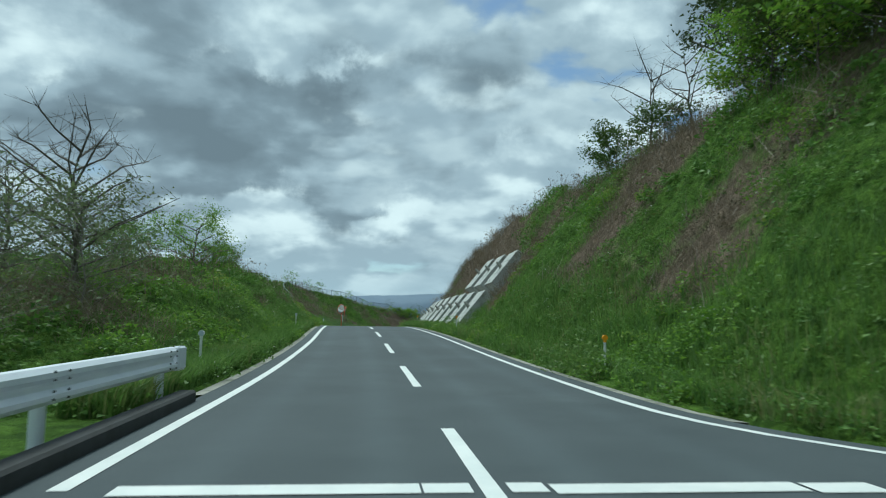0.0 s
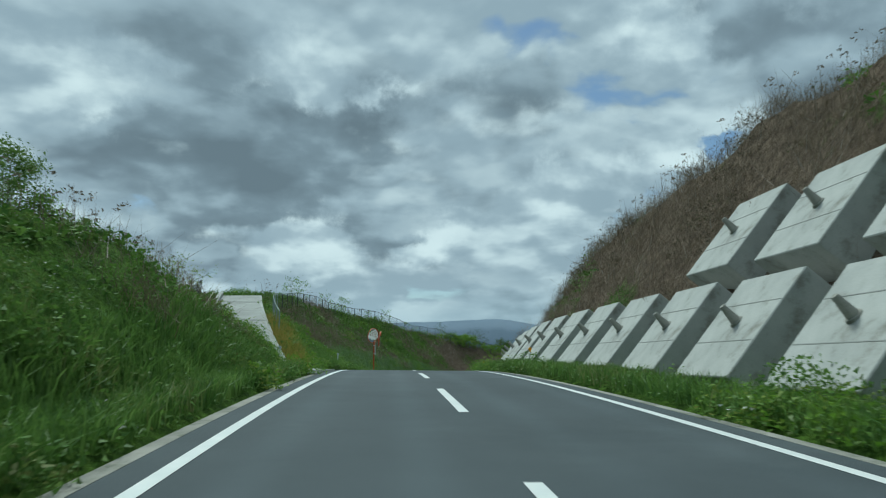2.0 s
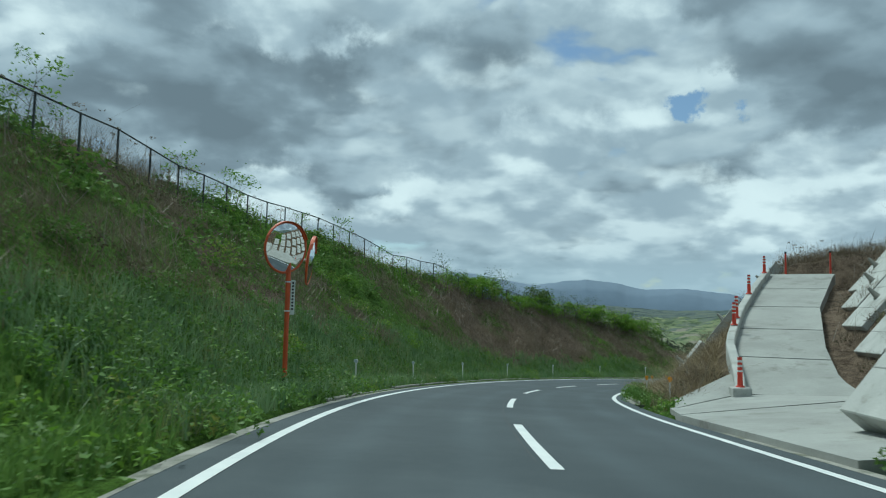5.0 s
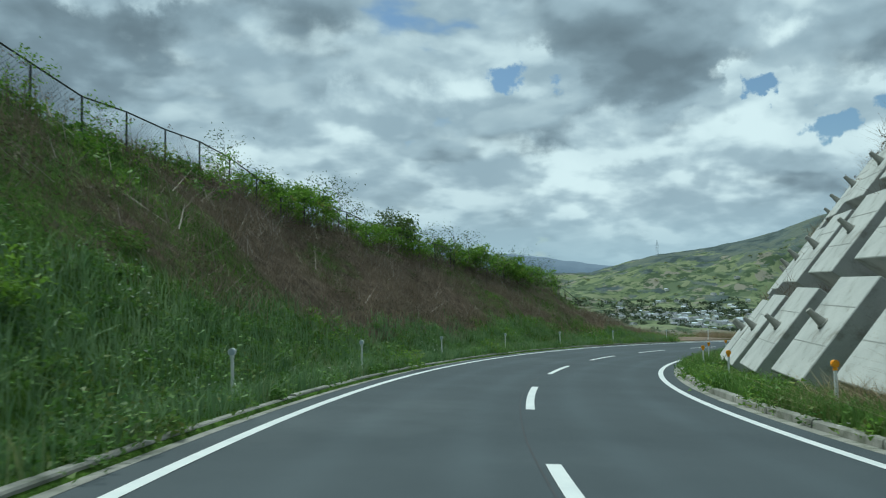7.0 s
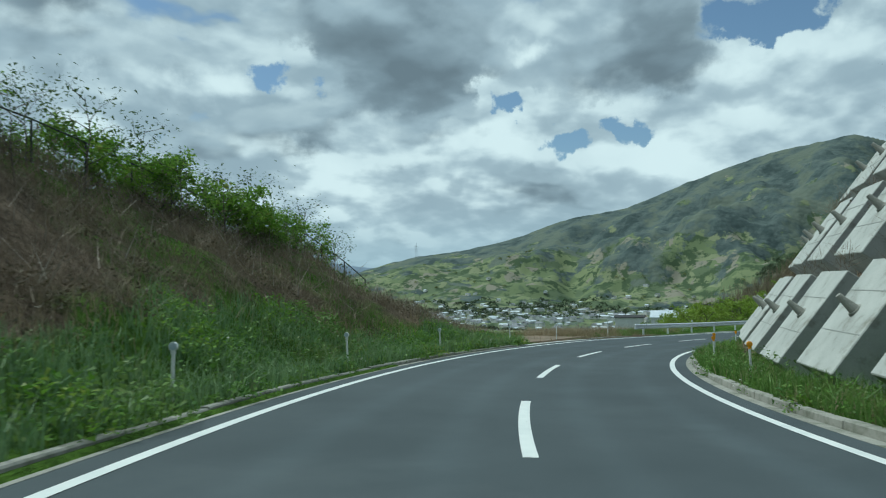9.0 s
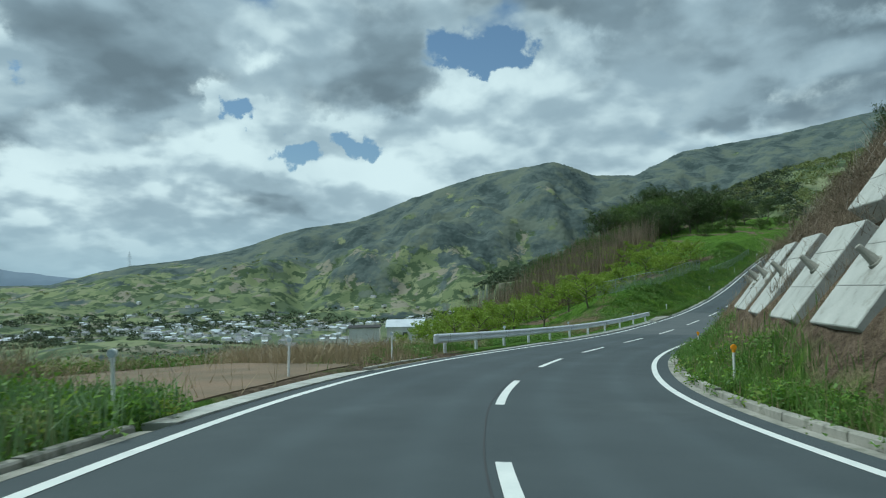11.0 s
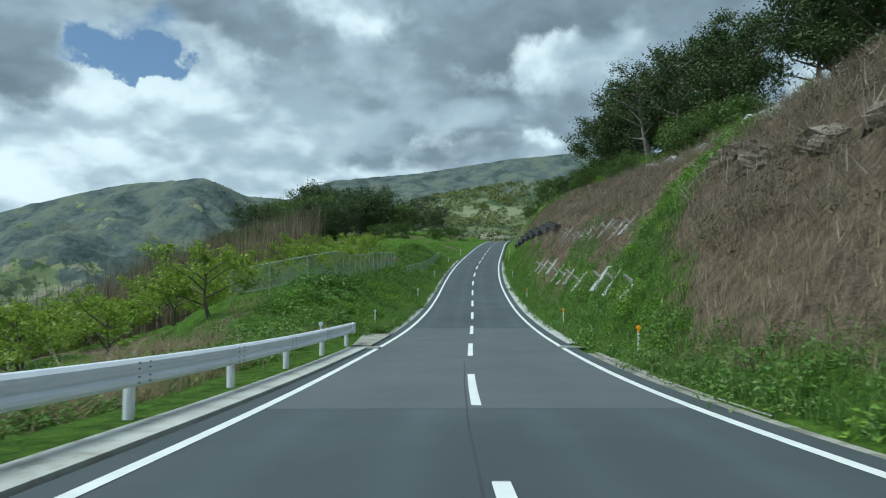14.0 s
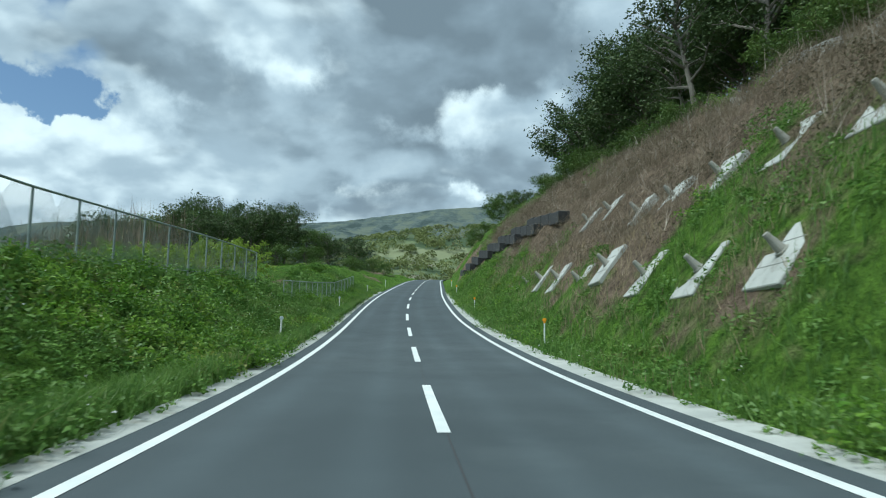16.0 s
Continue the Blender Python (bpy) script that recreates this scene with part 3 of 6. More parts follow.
for side, sign, table, spans in (("left", -1, LEFT_LINE, ((12, 57), (68, 160), (170.2, 178), (224, 300))), ("right", 1, RIGHT_LINE, ((9, 89), (100, 214), (218, 300)))):
    gutter = empty("gutter_" + side)
    tagged(gutter, "weathered concrete gutter and kerb stones along the road edge", "gutter", kind="structure")
    for a, b in spans:
        s = np.arange(a, b + 0.1, 1.0)
        edge = smooth_table(table, 1, s) + 0.42
        wide = 0.58 if a > 216 else 0.20
        set_normals(swept("gutter_bed", s, [(0, -0.3), (0, 0.004), (sign * wide, 0.03 if wide > 0.5 else -0.004), (sign * wide, -0.3)], CONCRETE if wide > 0.5 else OLD_CONCRETE, gutter, base=sign * edge))
        rnd = random.Random(int(a) * 7 + 3)
        x = float(a)
        while x < b - 1.9:
            if x < 92 or x > (200 if sign < 0 else 216):
                x += 2.0
                continue
            lift = rnd.uniform(-0.015, 0.02)
            tall = (0.12 if sign > 0 else 0.07) if 98 < x < 182 else 0.03
            e = float(smooth_table(table, 1, x + 1.0)) + 0.62
            q = [x + 0.012, x + 0.66, x + 1.32, x + 1.98]
            o = np.full(4, sign * e)
            stone = set_normals(swept("kerb_stone", q, [(0, -0.25), (sign * 0.02, tall - 0.02 + lift), (sign * 0.04, tall + lift), (sign * 0.15, tall + lift), (sign * 0.15, -0.25)], OLD_CONCRETE, gutter, base=o))
            n = len(stone.data.vertices)
            caps = bmesh.new()
            caps.from_mesh(stone.data)
            caps.verts.ensure_lookup_table()
            caps.faces.new([caps.verts[i] for i in range(5)])
            caps.faces.new([caps.verts[n - 5 + i] for i in range(4, -1, -1)])
            bmesh.ops.recalc_face_normals(caps, faces=caps.faces)
            caps.to_mesh(stone.data)
            caps.free()
            x += 2.0

black_kerb = set_normals(swept("dark_kerb", np.arange(-40, 11.4, 0.8), [(0, -0.2), (0.0, 0.13), (-0.03, 0.16), (-0.22, 0.16), (-0.25, -0.2)], DARK_CONCRETE, base=-3.40))
tagged(black_kerb, "black kerb below the guard rail", "kerb", kind="structure")

# stop line and crossing marks at the joint
for n, (a, b, c, d) in enumerate(((5.42, 5.72, -2.7, -0.52), (5.42, 5.72, -0.5, -0.14), (5.42, 5.72, 0.14, 0.42), (5.36, 5.66, 0.46, 2.4), (5.30, 5.62, 2.44, 3.0), (4.7, 4.95, 0.7, 2.2))):
    ob = strip("stop_line", [a, (a + b) / 2, b], [c, (c + d) / 2, d], [0.010, 0.010, 0.010], PAINT)
    tagged(ob, "white painted line across the road", "road marking", "cross lines", "structure")

# a sealed seam along the crown of the road and two older surface patches
SEAM = material("seam_sealant", (0.034, 0.037, 0.040), (0.046, 0.049, 0.052), scale=4, rough=0.7)
for a, b, o in ((84, 132, -0.16), (150, 212, -0.15), (212, 262, 0.02)):
    s = np.arange(a, b, 0.5)
    w = o + 0.012 * np.sin(s * 0.31) + 0.006 * np.sin(s * 1.3)
    tagged(strip("road_seam", s, [w - 0.010, w + 0.010], [0.0035, 0.0035], SEAM), "thin dark sealed seam in the asphalt", "road seam", kind="structure")
OLDER = material("older_asphalt", (0.078, 0.092, 0.098), (0.096, 0.110, 0.116), scale=0.5, fine=140, rough=0.9, bump=0.35, depth=0.006, tint=0.2)
for a, b in ((203.0, 227.0),):
    s = np.arange(a, b + 0.1, 1.0)
    l, r = smooth_table(LEFT_LINE, 1, s), smooth_table(RIGHT_LINE, 1, s)
    tagged(strip("road_patch", s, [-l + 0.09, 0 * s, r - 0.09], [0.002, 0.002, 0.002], OLDER), "lighter worn stretch of asphalt", "road", kind="structure")

# ---- slabs, ramps, dirt ----


def patch(name, corners, n, m, mat, lift=0.04, edge=0.0, label="", category="", follow=True, kind="structure"):
    """A slab over four (s, d, height or None) corners; None lies on the ground."""
    a, b, c, d = [np.array([q[0], q[1], q[2] if q[2] is not None else np.nan]) for q in corners]
    u, v = np.meshgrid(np.linspace(0, 1, n), np.linspace(0, 1, m), indexing="ij")
    u, v = u[..., None], v[..., None]
    q = a * (1 - u) * (1 - v) + b * (1 - u) * v + c * u * v + d * u * (1 - v)
    g = ground(q[..., 0], q[..., 1])
    x, y, z = plan(q[..., 0], q[..., 1])
    z = np.where(np.isnan(q[..., 2]), g[..., 2], z + q[..., 2]) + lift
    top = np.stack([x, y, z], -1)
    low = top.copy()
    low[..., 2] -= 0.35
    k = n * m
    f = list(map(tuple, grid_faces(n, m)))
    ring = [(0, j) for j in range(m)] + [(i, m - 1) for i in range(1, n)] + [(n - 1, j) for j in range(m - 2, -1, -1)] + [(i, 0) for i in range(n - 2, 0, -1)]
    ids = [i * m + j for i, j in ring]
    f += [(ids[i], ids[(i + 1) % len(ids)], ids[(i + 1) % len(ids)] + k, ids[i] + k) for i in range(len(ids))]
    ob = set_normals(mesh_object(name, np.concatenate([top.reshape(-1, 3), low.reshape(-1, 3)]), f, mat))
    if label:
        tagged(ob, label, category, kind=kind)
    return ob


def ramp_slabs(name, left, right, count, label):
    """A concrete ramp poured in bays between two edge lines of (s, d, height)."""
    top = empty(name)
    tagged(top, label, "ramp", kind="structure")
    for k in range(count):
        u, v = k / count + 0.003, (k + 1) / count - 0.003
        e = [tuple(np.array(p) * (1 - w) + np.array(q) * w) for w in (u, v) for p, q in (left, right)]
        ob = patch("ramp_bay", [e[0], e[1], e[3], e[2]], 8, 5, WORN_CONCRETE, lift=0.05 + 0.012 * (k % 2))
        ob.parent = top
    return top


left_ramp = ramp_slabs("ramp_left", ((64.5, -8.6, 0.15), (83.5, -14.3, 5.45)), ((64.5, -5.3, 0.15), (82.5, -11.2, 5.3)), 6, "steep concrete access ramp climbing the grassy bank")
patch("ramp_apron", [(57.5, -4.2, 0.03), (57.5, -3.55, 0.03), (66.2, -3.6, 0.03), (66.2, -4.9, 0.12)], 6, 4, WORN_CONCRETE, 0.0, label="pale concrete apron at the foot of a ramp", category="pavement")
patch("ramp_apron_inner", [(59.5, -7.4, 0.12), (60.0, -4.2, 0.04), (64.5, -4.7, 0.16), (64.5, -8.6, 0.16)], 6, 6, WORN_CONCRETE, 0.01, label="pale concrete apron at the foot of a ramp", category="pavement")


def kerb_run(name, pts, wide, high, mat, parent=None):
    """A kerb of square section through world points."""
    v, f = [], []
    for i, p in enumerate(pts):
        t = (pts[min(i + 1, len(pts) - 1)] - pts[max(i - 1, 0)])
        n = Vector((t.y, -t.x, 0)).normalized() * wide / 2
        v += [p - n - Vector((0, 0, 0.3)), p - n + Vector((0, 0, high - 0.03)), p - n * 0.8 + Vector((0, 0, high)), p + n * 0.8 + Vector((0, 0, high)), p + n + Vector((0, 0, high - 0.03)), p + n - Vector((0, 0, 0.3))]
    for i in range(len(pts) - 1):
        f += [(i * 6 + j, i * 6 + (j + 1) % 6, i * 6 + 6 + (j + 1) % 6, i * 6 + 6 + j) for j in range(6)]
    ob = mesh_object(name, [tuple(q) for q in v], f, mat, parent)
    bm = bmesh.new()
    bm.from_mesh(ob.data)
    bm.verts.ensure_lookup_table()
    bm.faces.new([bm.verts[j] for j in range(6)])
    bm.faces.new([bm.verts[len(v) - 1 - j] for j in range(6)])
    bmesh.ops.recalc_face_normals(bm, faces=bm.faces)
    bm.to_mesh(ob.data)
    bm.free()
    return ob


def over(s, d, h):
    x, y, z = plan(s, d)
    return Vector((float(x), float(y), float(z) + h))


def along(a, b, n):
    return [over(*(np.array(a) * (1 - k / (n - 1)) + np.array(b) * k / (n - 1))) for k in range(n)]


kerb_run("ramp_kerb", along((64.8, -8.65, 0.15), (83.5, -14.35, 5.45), 9), 0.28, 0.34, CONCRETE, left_ramp)
kerb_run("ramp_kerb", along((70.5, -7.3, 1.85), (82.5, -11.2, 5.3), 6), 0.18, 0.06, CONCRETE, left_ramp)

RAMP_FROM, RAMP_TO = over(97.2, 6.3, 0.35), over(116.5, 10.6, 6.0)
RAMP_SIDE = Vector(((RAMP_TO - RAMP_FROM).y, -(RAMP_TO - RAMP_FROM).x, 0)).normalized()
KERB_BOW, FAR_BOW = ((0, 0.25, 0.5, 0.75, 1), (0.0, -0.85, -1.02, -0.9, -0.65)), ((0, 0.1, 0.28, 0.6, 0.97, 1.0), (3.2, 2.4, 2.0, 1.75, 2.2, 2.3))


def on_ramp(k, bow, lift=0.0):
    """A point a share k of the way up the broad ramp, on the edge that bow describes."""
    return RAMP_FROM.lerp(RAMP_TO, k) + RAMP_SIDE * float(np.interp(k, *bow)) + Vector((0, 0, lift))


right_ramp = empty("ramp_right")
tagged(right_ramp, "steep curving concrete ramp climbing beside the road", "ramp", kind="structure")
for n in range(5):
    rows = []
    for i in range(6):
        k = (n + 0.012 + 0.976 * i / 5) / 5
        a, b = on_ramp(k, KERB_BOW, 0.05), on_ramp(k, FAR_BOW, 0.05)
        rows.append([a.lerp(b, j / 5) for j in range(6)])
    v = np.array([[tuple(q) for q in row] for row in rows])
    low = v.copy()
    low[..., 2] -= 0.5
    ring_ids = [j for j in range(6)] + [i * 6 + 5 for i in range(1, 6)] + [30 + j for j in range(4, -1, -1)] + [i * 6 for i in range(4, 0, -1)]
    sides = [(ring_ids[i], ring_ids[(i + 1) % 20], ring_ids[(i + 1) % 20] + 36, ring_ids[i] + 36) for i in range(20)]
    set_normals(mesh_object("ramp_bay", np.concatenate([v.reshape(-1, 3), low.reshape(-1, 3)]), list(map(tuple, grid_faces(6, 6))) + sides, WORN_CONCRETE, right_ramp))
patch("ramp_skirt", [(92.2, 3.65, 0.02), (94.2, 9.0, 0.48), (97.4, 6.3, 0.36), (94.5, 3.9, 0.04)], 6, 6, WORN_CONCRETE, 0.015, label="pale concrete skirt where a ramp meets the road", category="pavement")
patch("ramp_mouth", [(84.5, 3.60, 0.01), (84.5, 9.0, 0.40), (94.2, 9.0, 0.46), (92.2, 3.65, 0.015)], 8, 6, WORN_CONCRETE, 0.01, label="pale concrete mouth of a ramp", category="pavement")
patch("ramp_wedge", [(94.3, 4.0, 0.03), (97.3, 6.25, 0.34), (99.6, 6.7, 1.0), (97.2, 4.5, 0.12)], 6, 6, WORN_CONCRETE, 0.05, label="sloping concrete wedge beside a ramp", category="pavement")
kerb_run("ramp_kerb", [on_ramp(k / 16 - 0.02, KERB_BOW, 0.02) for k in range(17)], 0.28, 0.32, CONCRETE, right_ramp)

dirt = patch("dirt_lay_by", [(162.0, -4.6, None), (162.5, -13.5, None), (174.0, -11.5, None), (171.0, -4.9, None)], 36, 30, DIRT, 0.025, label="bare brown dirt lay-by beside the road", category="ground")
patch("dirt_apron", [(160.5, -4.4, 0.10), (160.5, -3.95, 0.11), (170.0, -3.95, 0.11), (169.0, -4.5, 0.10)], 10, 3, CONCRETE, 0.03, label="pale concrete strip along the road edge", category="pavement")
patch("verge_strip", [(178.0, -4.5, 0.06), (178.0, -3.86, 0.05), (216.0, -3.34, 0.04), (216.0, -3.9, 0.05)], 40, 3, CONCRETE, 0.02, label="narrow concrete strip under the guard rail", category="pavement")
patch("field_apron", [(217.0, -3.95, 0.04), (217.0, -3.32, 0.03), (223.2, -3.32, 0.03), (222.0, -4.35, 0.08)], 8, 6, OLD_CONCRETE, 0.03, label="pale concrete apron of a field entrance", category="pavement")


def grate(s, d0, d1, depth=0.5):
    """A steel drain grate across the gutter, with its bars."""
    top = empty("drain_grate")
    tagged(top, "galvanised steel drain grate set in the road edge", "drain grate", "drain grates")
    frame_mesh = bmesh.new()
    base = over(s, (d0 + d1) / 2, 0.03)
    turn = Matrix.Translation(base) @ Matrix.Rotation(heading(s), 4, "Z")
    w = abs(d1 - d0)
    for y in (-depth / 2, depth / 2):
        box(frame_mesh, (w, 0.05, 0.05), turn @ Matrix.Translation((0, y, 0)))
    for x in (-w / 2, w / 2):
        box(frame_mesh, (0.05, depth, 0.05), turn @ Matrix.Translation((x, 0, 0)))
    part("rim", frame_mesh, CONCRETE, top)
    for k in range(int(w / 0.07)):
        bar = bmesh.new()
        box(bar, (0.025, depth - 0.06, 0.04), turn @ Matrix.Translation((-w / 2 + 0.06 + k * 0.07, 0, -0.004)))
        part("bar", bar, STEEL, top)
    return top


grate(216.3, 2.9, 3.95)
grate(216.3, -4.0, -2.95)
for k in range(9):
    grate(57.0 + 0.92 * k, -4.05, -3.45, 0.9)

# ---- guard rails ----


def guard_rail(s0, s1, d0, d1, posts, height=0.72, end=True, lift=None, label="white galvanised steel guard rail on round posts"):
    top = empty("guard_rail")
    tagged(top, label, "guard rail", "guard rails")
    s = np.arange(s0, s1 + 0.01, 0.5)
    d = d0 + (d1 - d0) * (s - s0) / (s1 - s0)
    x, y, z = plan(s, d)
    z = z + (bank(s) * d if lift is None else lift)
    hd = np.interp(s, LENGTHS, HEAD)
    out = 1.0 if d0 < 0 else -1.0
    wave = [(0.0, 0.175), (0.03, 0.165), (0.075, 0.12), (0.08, 0.075), (0.03, 0.03), (0.022, 0.0), (0.03, -0.03), (0.08, -0.075), (0.075, -0.12), (0.03, -0.165), (0.0, -0.175)]
    back = [(o - 0.012, h) for o, h in reversed(wave)]
    prof = wave + back
    rows = []
    for o, h in prof:
        rows.append(np.stack([x + np.cos(hd) * o * out, y + np.sin(hd) * o * out, z + height - 0.175 + h], -1))
    v = np.stack(rows, 1)
    m = len(prof)
    f = [(i * m + j, i * m + (j + 1) % m, (i + 1) * m + (j + 1) % m, (i + 1) * m + j) for i in range(len(s) - 1) for j in range(m)]
    set_normals(mesh_object("beam", v, f, STEEL, top))
    for q in posts:
        dq = d0 + (d1 - d0) * (q - s0) / (s1 - s0)
        p = over(q, dq - out * 0.11, (float(bank(q)) * dq if lift is None else lift))
        bm = bmesh.new()
        rod(bm, 0.07, 0.07, height + 0.35, Matrix.Translation(p - Vector((0, 0, 0.45))), 14)
        post = part("post", bm, STEEL, top)
        cap = bmesh.new()
        bmesh.ops.create_uvsphere(cap, u_segments=12, v_segments=6, radius=0.072, matrix=Matrix.Translation(p + Vector((0, 0, height - 0.10))) @ Matrix.Diagonal((1, 1, 0.5, 1)))
        part("cap", cap, STEEL, post)
        turn = Matrix.Translation(over(q, dq, (float(bank(q)) * dq if lift is None else lift) + height - 0.175)) @ Matrix.Rotation(heading(q), 4, "Z")
        for a in (-0.16, 0.16):
            for c in (-0.12, -0.05, 0.05, 0.12):
                bolt = bmesh.new()
                rod(bolt, 0.014, 0.010, 0.016, turn @ Matrix.Translation((out * (0.077 if abs(c) > 0.03 else 0.03), a, c)) @ Matrix.Rotation(radians(90 * out), 4, "Y"), 6)
                part("bolt", bolt, WIRE, top)
        br = bmesh.new()
        box(br, (0.10, 0.09, 0.20), turn @ Matrix.Translation((-out * 0.05, 0, 0)), 0.008)
        part("bracket", br, STEEL, post)
    if end:
        for q, sg in ((s0, -1), (s1, 1)):
            dq = d0 if sg < 0 else d1
            turn = Matrix.Translation(over(q, dq, (float(bank(q)) * dq if lift is None else lift) + height - 0.175)) @ Matrix.Rotation(heading(q), 4, "Z")
            wing = bmesh.new()
            box(wing, (0.11, 0.42, 0.355), turn @ Matrix.Translation((out * 0.028, sg * 0.12, 0)), 0.03)
            part("end_wing", wing, STEEL, top, "flared steel end piece")
    return top


guard_rail(-38, 11.2, -3.72, -3.72, (-33, -29, -25, -21, -17, -13, -9, -5, -1, 3, 7, 10.8), height=0.79)
guard_rail(178.1, 217.3, -4.62, -4.02, (179.3, 183.1, 186.9, 190.6, 194.2, 197.9, 201.7, 205.6, 209.4, 213.2, 216.9), height=0.80)
guard_rail(206, 224, 25.0, 14.0, (207, 210, 213, 216, 219, 222, 223.6), height=0.9, lift=9.6)

# ---- delineators ----


def delineator(amber):
    top = empty("delineator")
    tagged(top, ("white delineator post with a round amber reflector" if amber else "white delineator post with a round pale reflector"), "delineator", "delineator posts")
    bm = bmesh.new()
    rod(bm, 0.028, 0.026, 1.05, Matrix.Translation((0, 0, -0.25)), 10)
    part("post", bm, WHITE, top)
    ring = bmesh.new()
    rod(ring, 0.062, 0.062, 0.045, Matrix.Translation((0, 0.022, 0.84)) @ Matrix.Rotation(radians(90), 4, "X"), 18)
    head = part("reflector_case", ring, WHITE if not amber else AMBER, top)
    lens = bmesh.new()
    rod(lens, 0.052, 0.05, 0.012, Matrix.Translation((0, -0.022, 0.84)) @ Matrix.Rotation(radians(90), 4, "X"), 18)
    part("lens", lens, AMBER if amber else PALE, head)
    clip = bmesh.new()
    rod(clip, 0.034, 0.034, 0.06, Matrix.Translation((0, 0, 0.74)), 10)
    part("collar", clip, WHITE if not amber else AMBER, top)
    return top


AMBERS = [(15.4, 4.15), (37.5, 4.06), (60.2, 4.2), (82, 4.15), (98.4, 4.55), (105, 4.46), (113, 4.62), (120.5, 4.62), (127.8, 4.62), (135.8, 4.62), (143.5, 4.54), (151.2, 4.5), (159, 4.5), (167.5, 4.5), (184.5, 4.6), (196.0, 4.4), (211, 4.18), (226.2, 4.18), (248.2, 4.12), (270, 4.1), (292, 4.1), (315, 4.1)]
PALES = [(15.3, -4.25), (37.8, -4.10), (58.8, -4.9), (73, -4.21), (98, -4.85), (105, -4.69), (112.5, -4.65), (120, -4.65), (127.8, -4.62), (136.2, -4.8), (144, -4.8), (152, -4.75), (160.5, -4.75), (167, -4.9), (174.2, -4.87), (226.5, -4.5), (248.8, -4.21), (270, -4.15), (292, -4.1), (315, -4.1)]
for amber, spots in ((True, AMBERS), (False, PALES)):
    first = None
    rnd = random.Random(5)
    for s, d in spots:
        p = over(s, d, float(bank(s)) * d + 0.03)
        m = Matrix.Translation(p) @ Euler((rnd.uniform(-0.03, 0.03), rnd.uniform(-0.03, 0.03), heading(s)), "XYZ").to_matrix().to_4x4()
        if first is None:
            first = delineator(amber)
            first.matrix_world = m
        else:
            copy_thing(first, m)
for s in (187, 197.7, 213):
    top = empty("rail_reflector")
    tagged(top, "small round pale reflector on a guard rail post", "reflector", "rail reflectors")
    d = -4.72 + 0.6 * (s - 178) / 39
    p = over(s, d, float(bank(s)) * d + 0.78)
    bm = bmesh.new()
    rod(bm, 0.02, 0.02, 0.14, Matrix.Translation(p), 8)
    part("stem", bm, WHITE, top)
    bm = bmesh.new()
    rod(bm, 0.065, 0.065, 0.04, Matrix.Translation(p + Vector((0, 0, 0.16))) @ Matrix.Rotation(heading(s), 4, "Z") @ Matrix.Rotation(radians(90), 4, "X"), 16)
    part("lens", bm, PALE, top)

# ---- anchored concrete slabs on the cut slopes ----


JOINT = material("form_joint", (0.30, 0.31, 0.29), (0.24, 0.25, 0.23), scale=2.0, fine=30)


def anchor_block(wide, high, thick, nub=True):
    """A rectangular pressure slab; local x along the road, y up the slope, z out of it."""
    top = empty("anchor_slab")
    bm = bmesh.new()
    box(bm, (wide, high, thick), Matrix.Translation((0, 0, -thick / 2)), 0.02)
    part("slab", bm, CONCRETE, top)
    for y in (-0.17 * high, 0.2 * high):
        g = bmesh.new()
        box(g, (wide - 0.1, 0.022, 0.01), Matrix.Translation((0, y, 0.002)))
        part("form_joint", g, JOINT, top, "grey horizontal form joint")
    if nub:
        c = bmesh.new()
        tilt = Matrix.Translation((0, 0.05, -0.02)) @ Matrix.Rotation(radians(-8), 4, "X")
        rod(c, 0.15, 0.14, 0.05, tilt, 14)
        rod(c, 0.11, 0.06, 0.34, tilt @ Matrix.Translation((0, 0, 0.04)), 12)
        rod(c, 0.07, 0.055, 0.06, tilt @ Matrix.Translation((0, 0, 0.37)), 12)
        part("anchor_head", c, OLD_CONCRETE, top, "weathered conical anchor head cap")
    return top


MADE = {}


BLOCKS = []


def place_block(s, d, h, slope, out, size, group, label):
    """A slab whose face centre lies at (s, d, h)."""
    wide, high, thick = size
    BLOCKS.append((s, d, wide * (0.75 if wide > 2 else 0.38), high * 0.36))
    a = radians(slope)
    hd = heading(s)
    along_road = Vector((-math.sin(hd), math.cos(hd), 0))
    right = Vector((math.cos(hd), math.sin(hd), 0))
    up = right * math.cos(a) + Vector((0, 0, math.sin(a)))
    normal = along_road.cross(up) * -1
    normal = -right * math.sin(a) + Vector((0, 0, math.cos(a)))
    x = up.cross(normal)
    p = over(s, d, h) + normal * out
    m = Matrix.Translation(p) @ Matrix((x, up, normal)).transposed().to_4x4()
    if size not in MADE:
        MADE[size] = anchor_block(*size)
        MADE[size].matrix_world = m
        ob = MADE[size]
    else:
        ob = copy_thing(MADE[size], m)
    return tagged(ob, label, "concrete slab", group)


def over_axis(s, d):
    """Height of the uneven ground over the road's axis."""
    return float(ground(s, d)[2] - plan(s, d)[2])


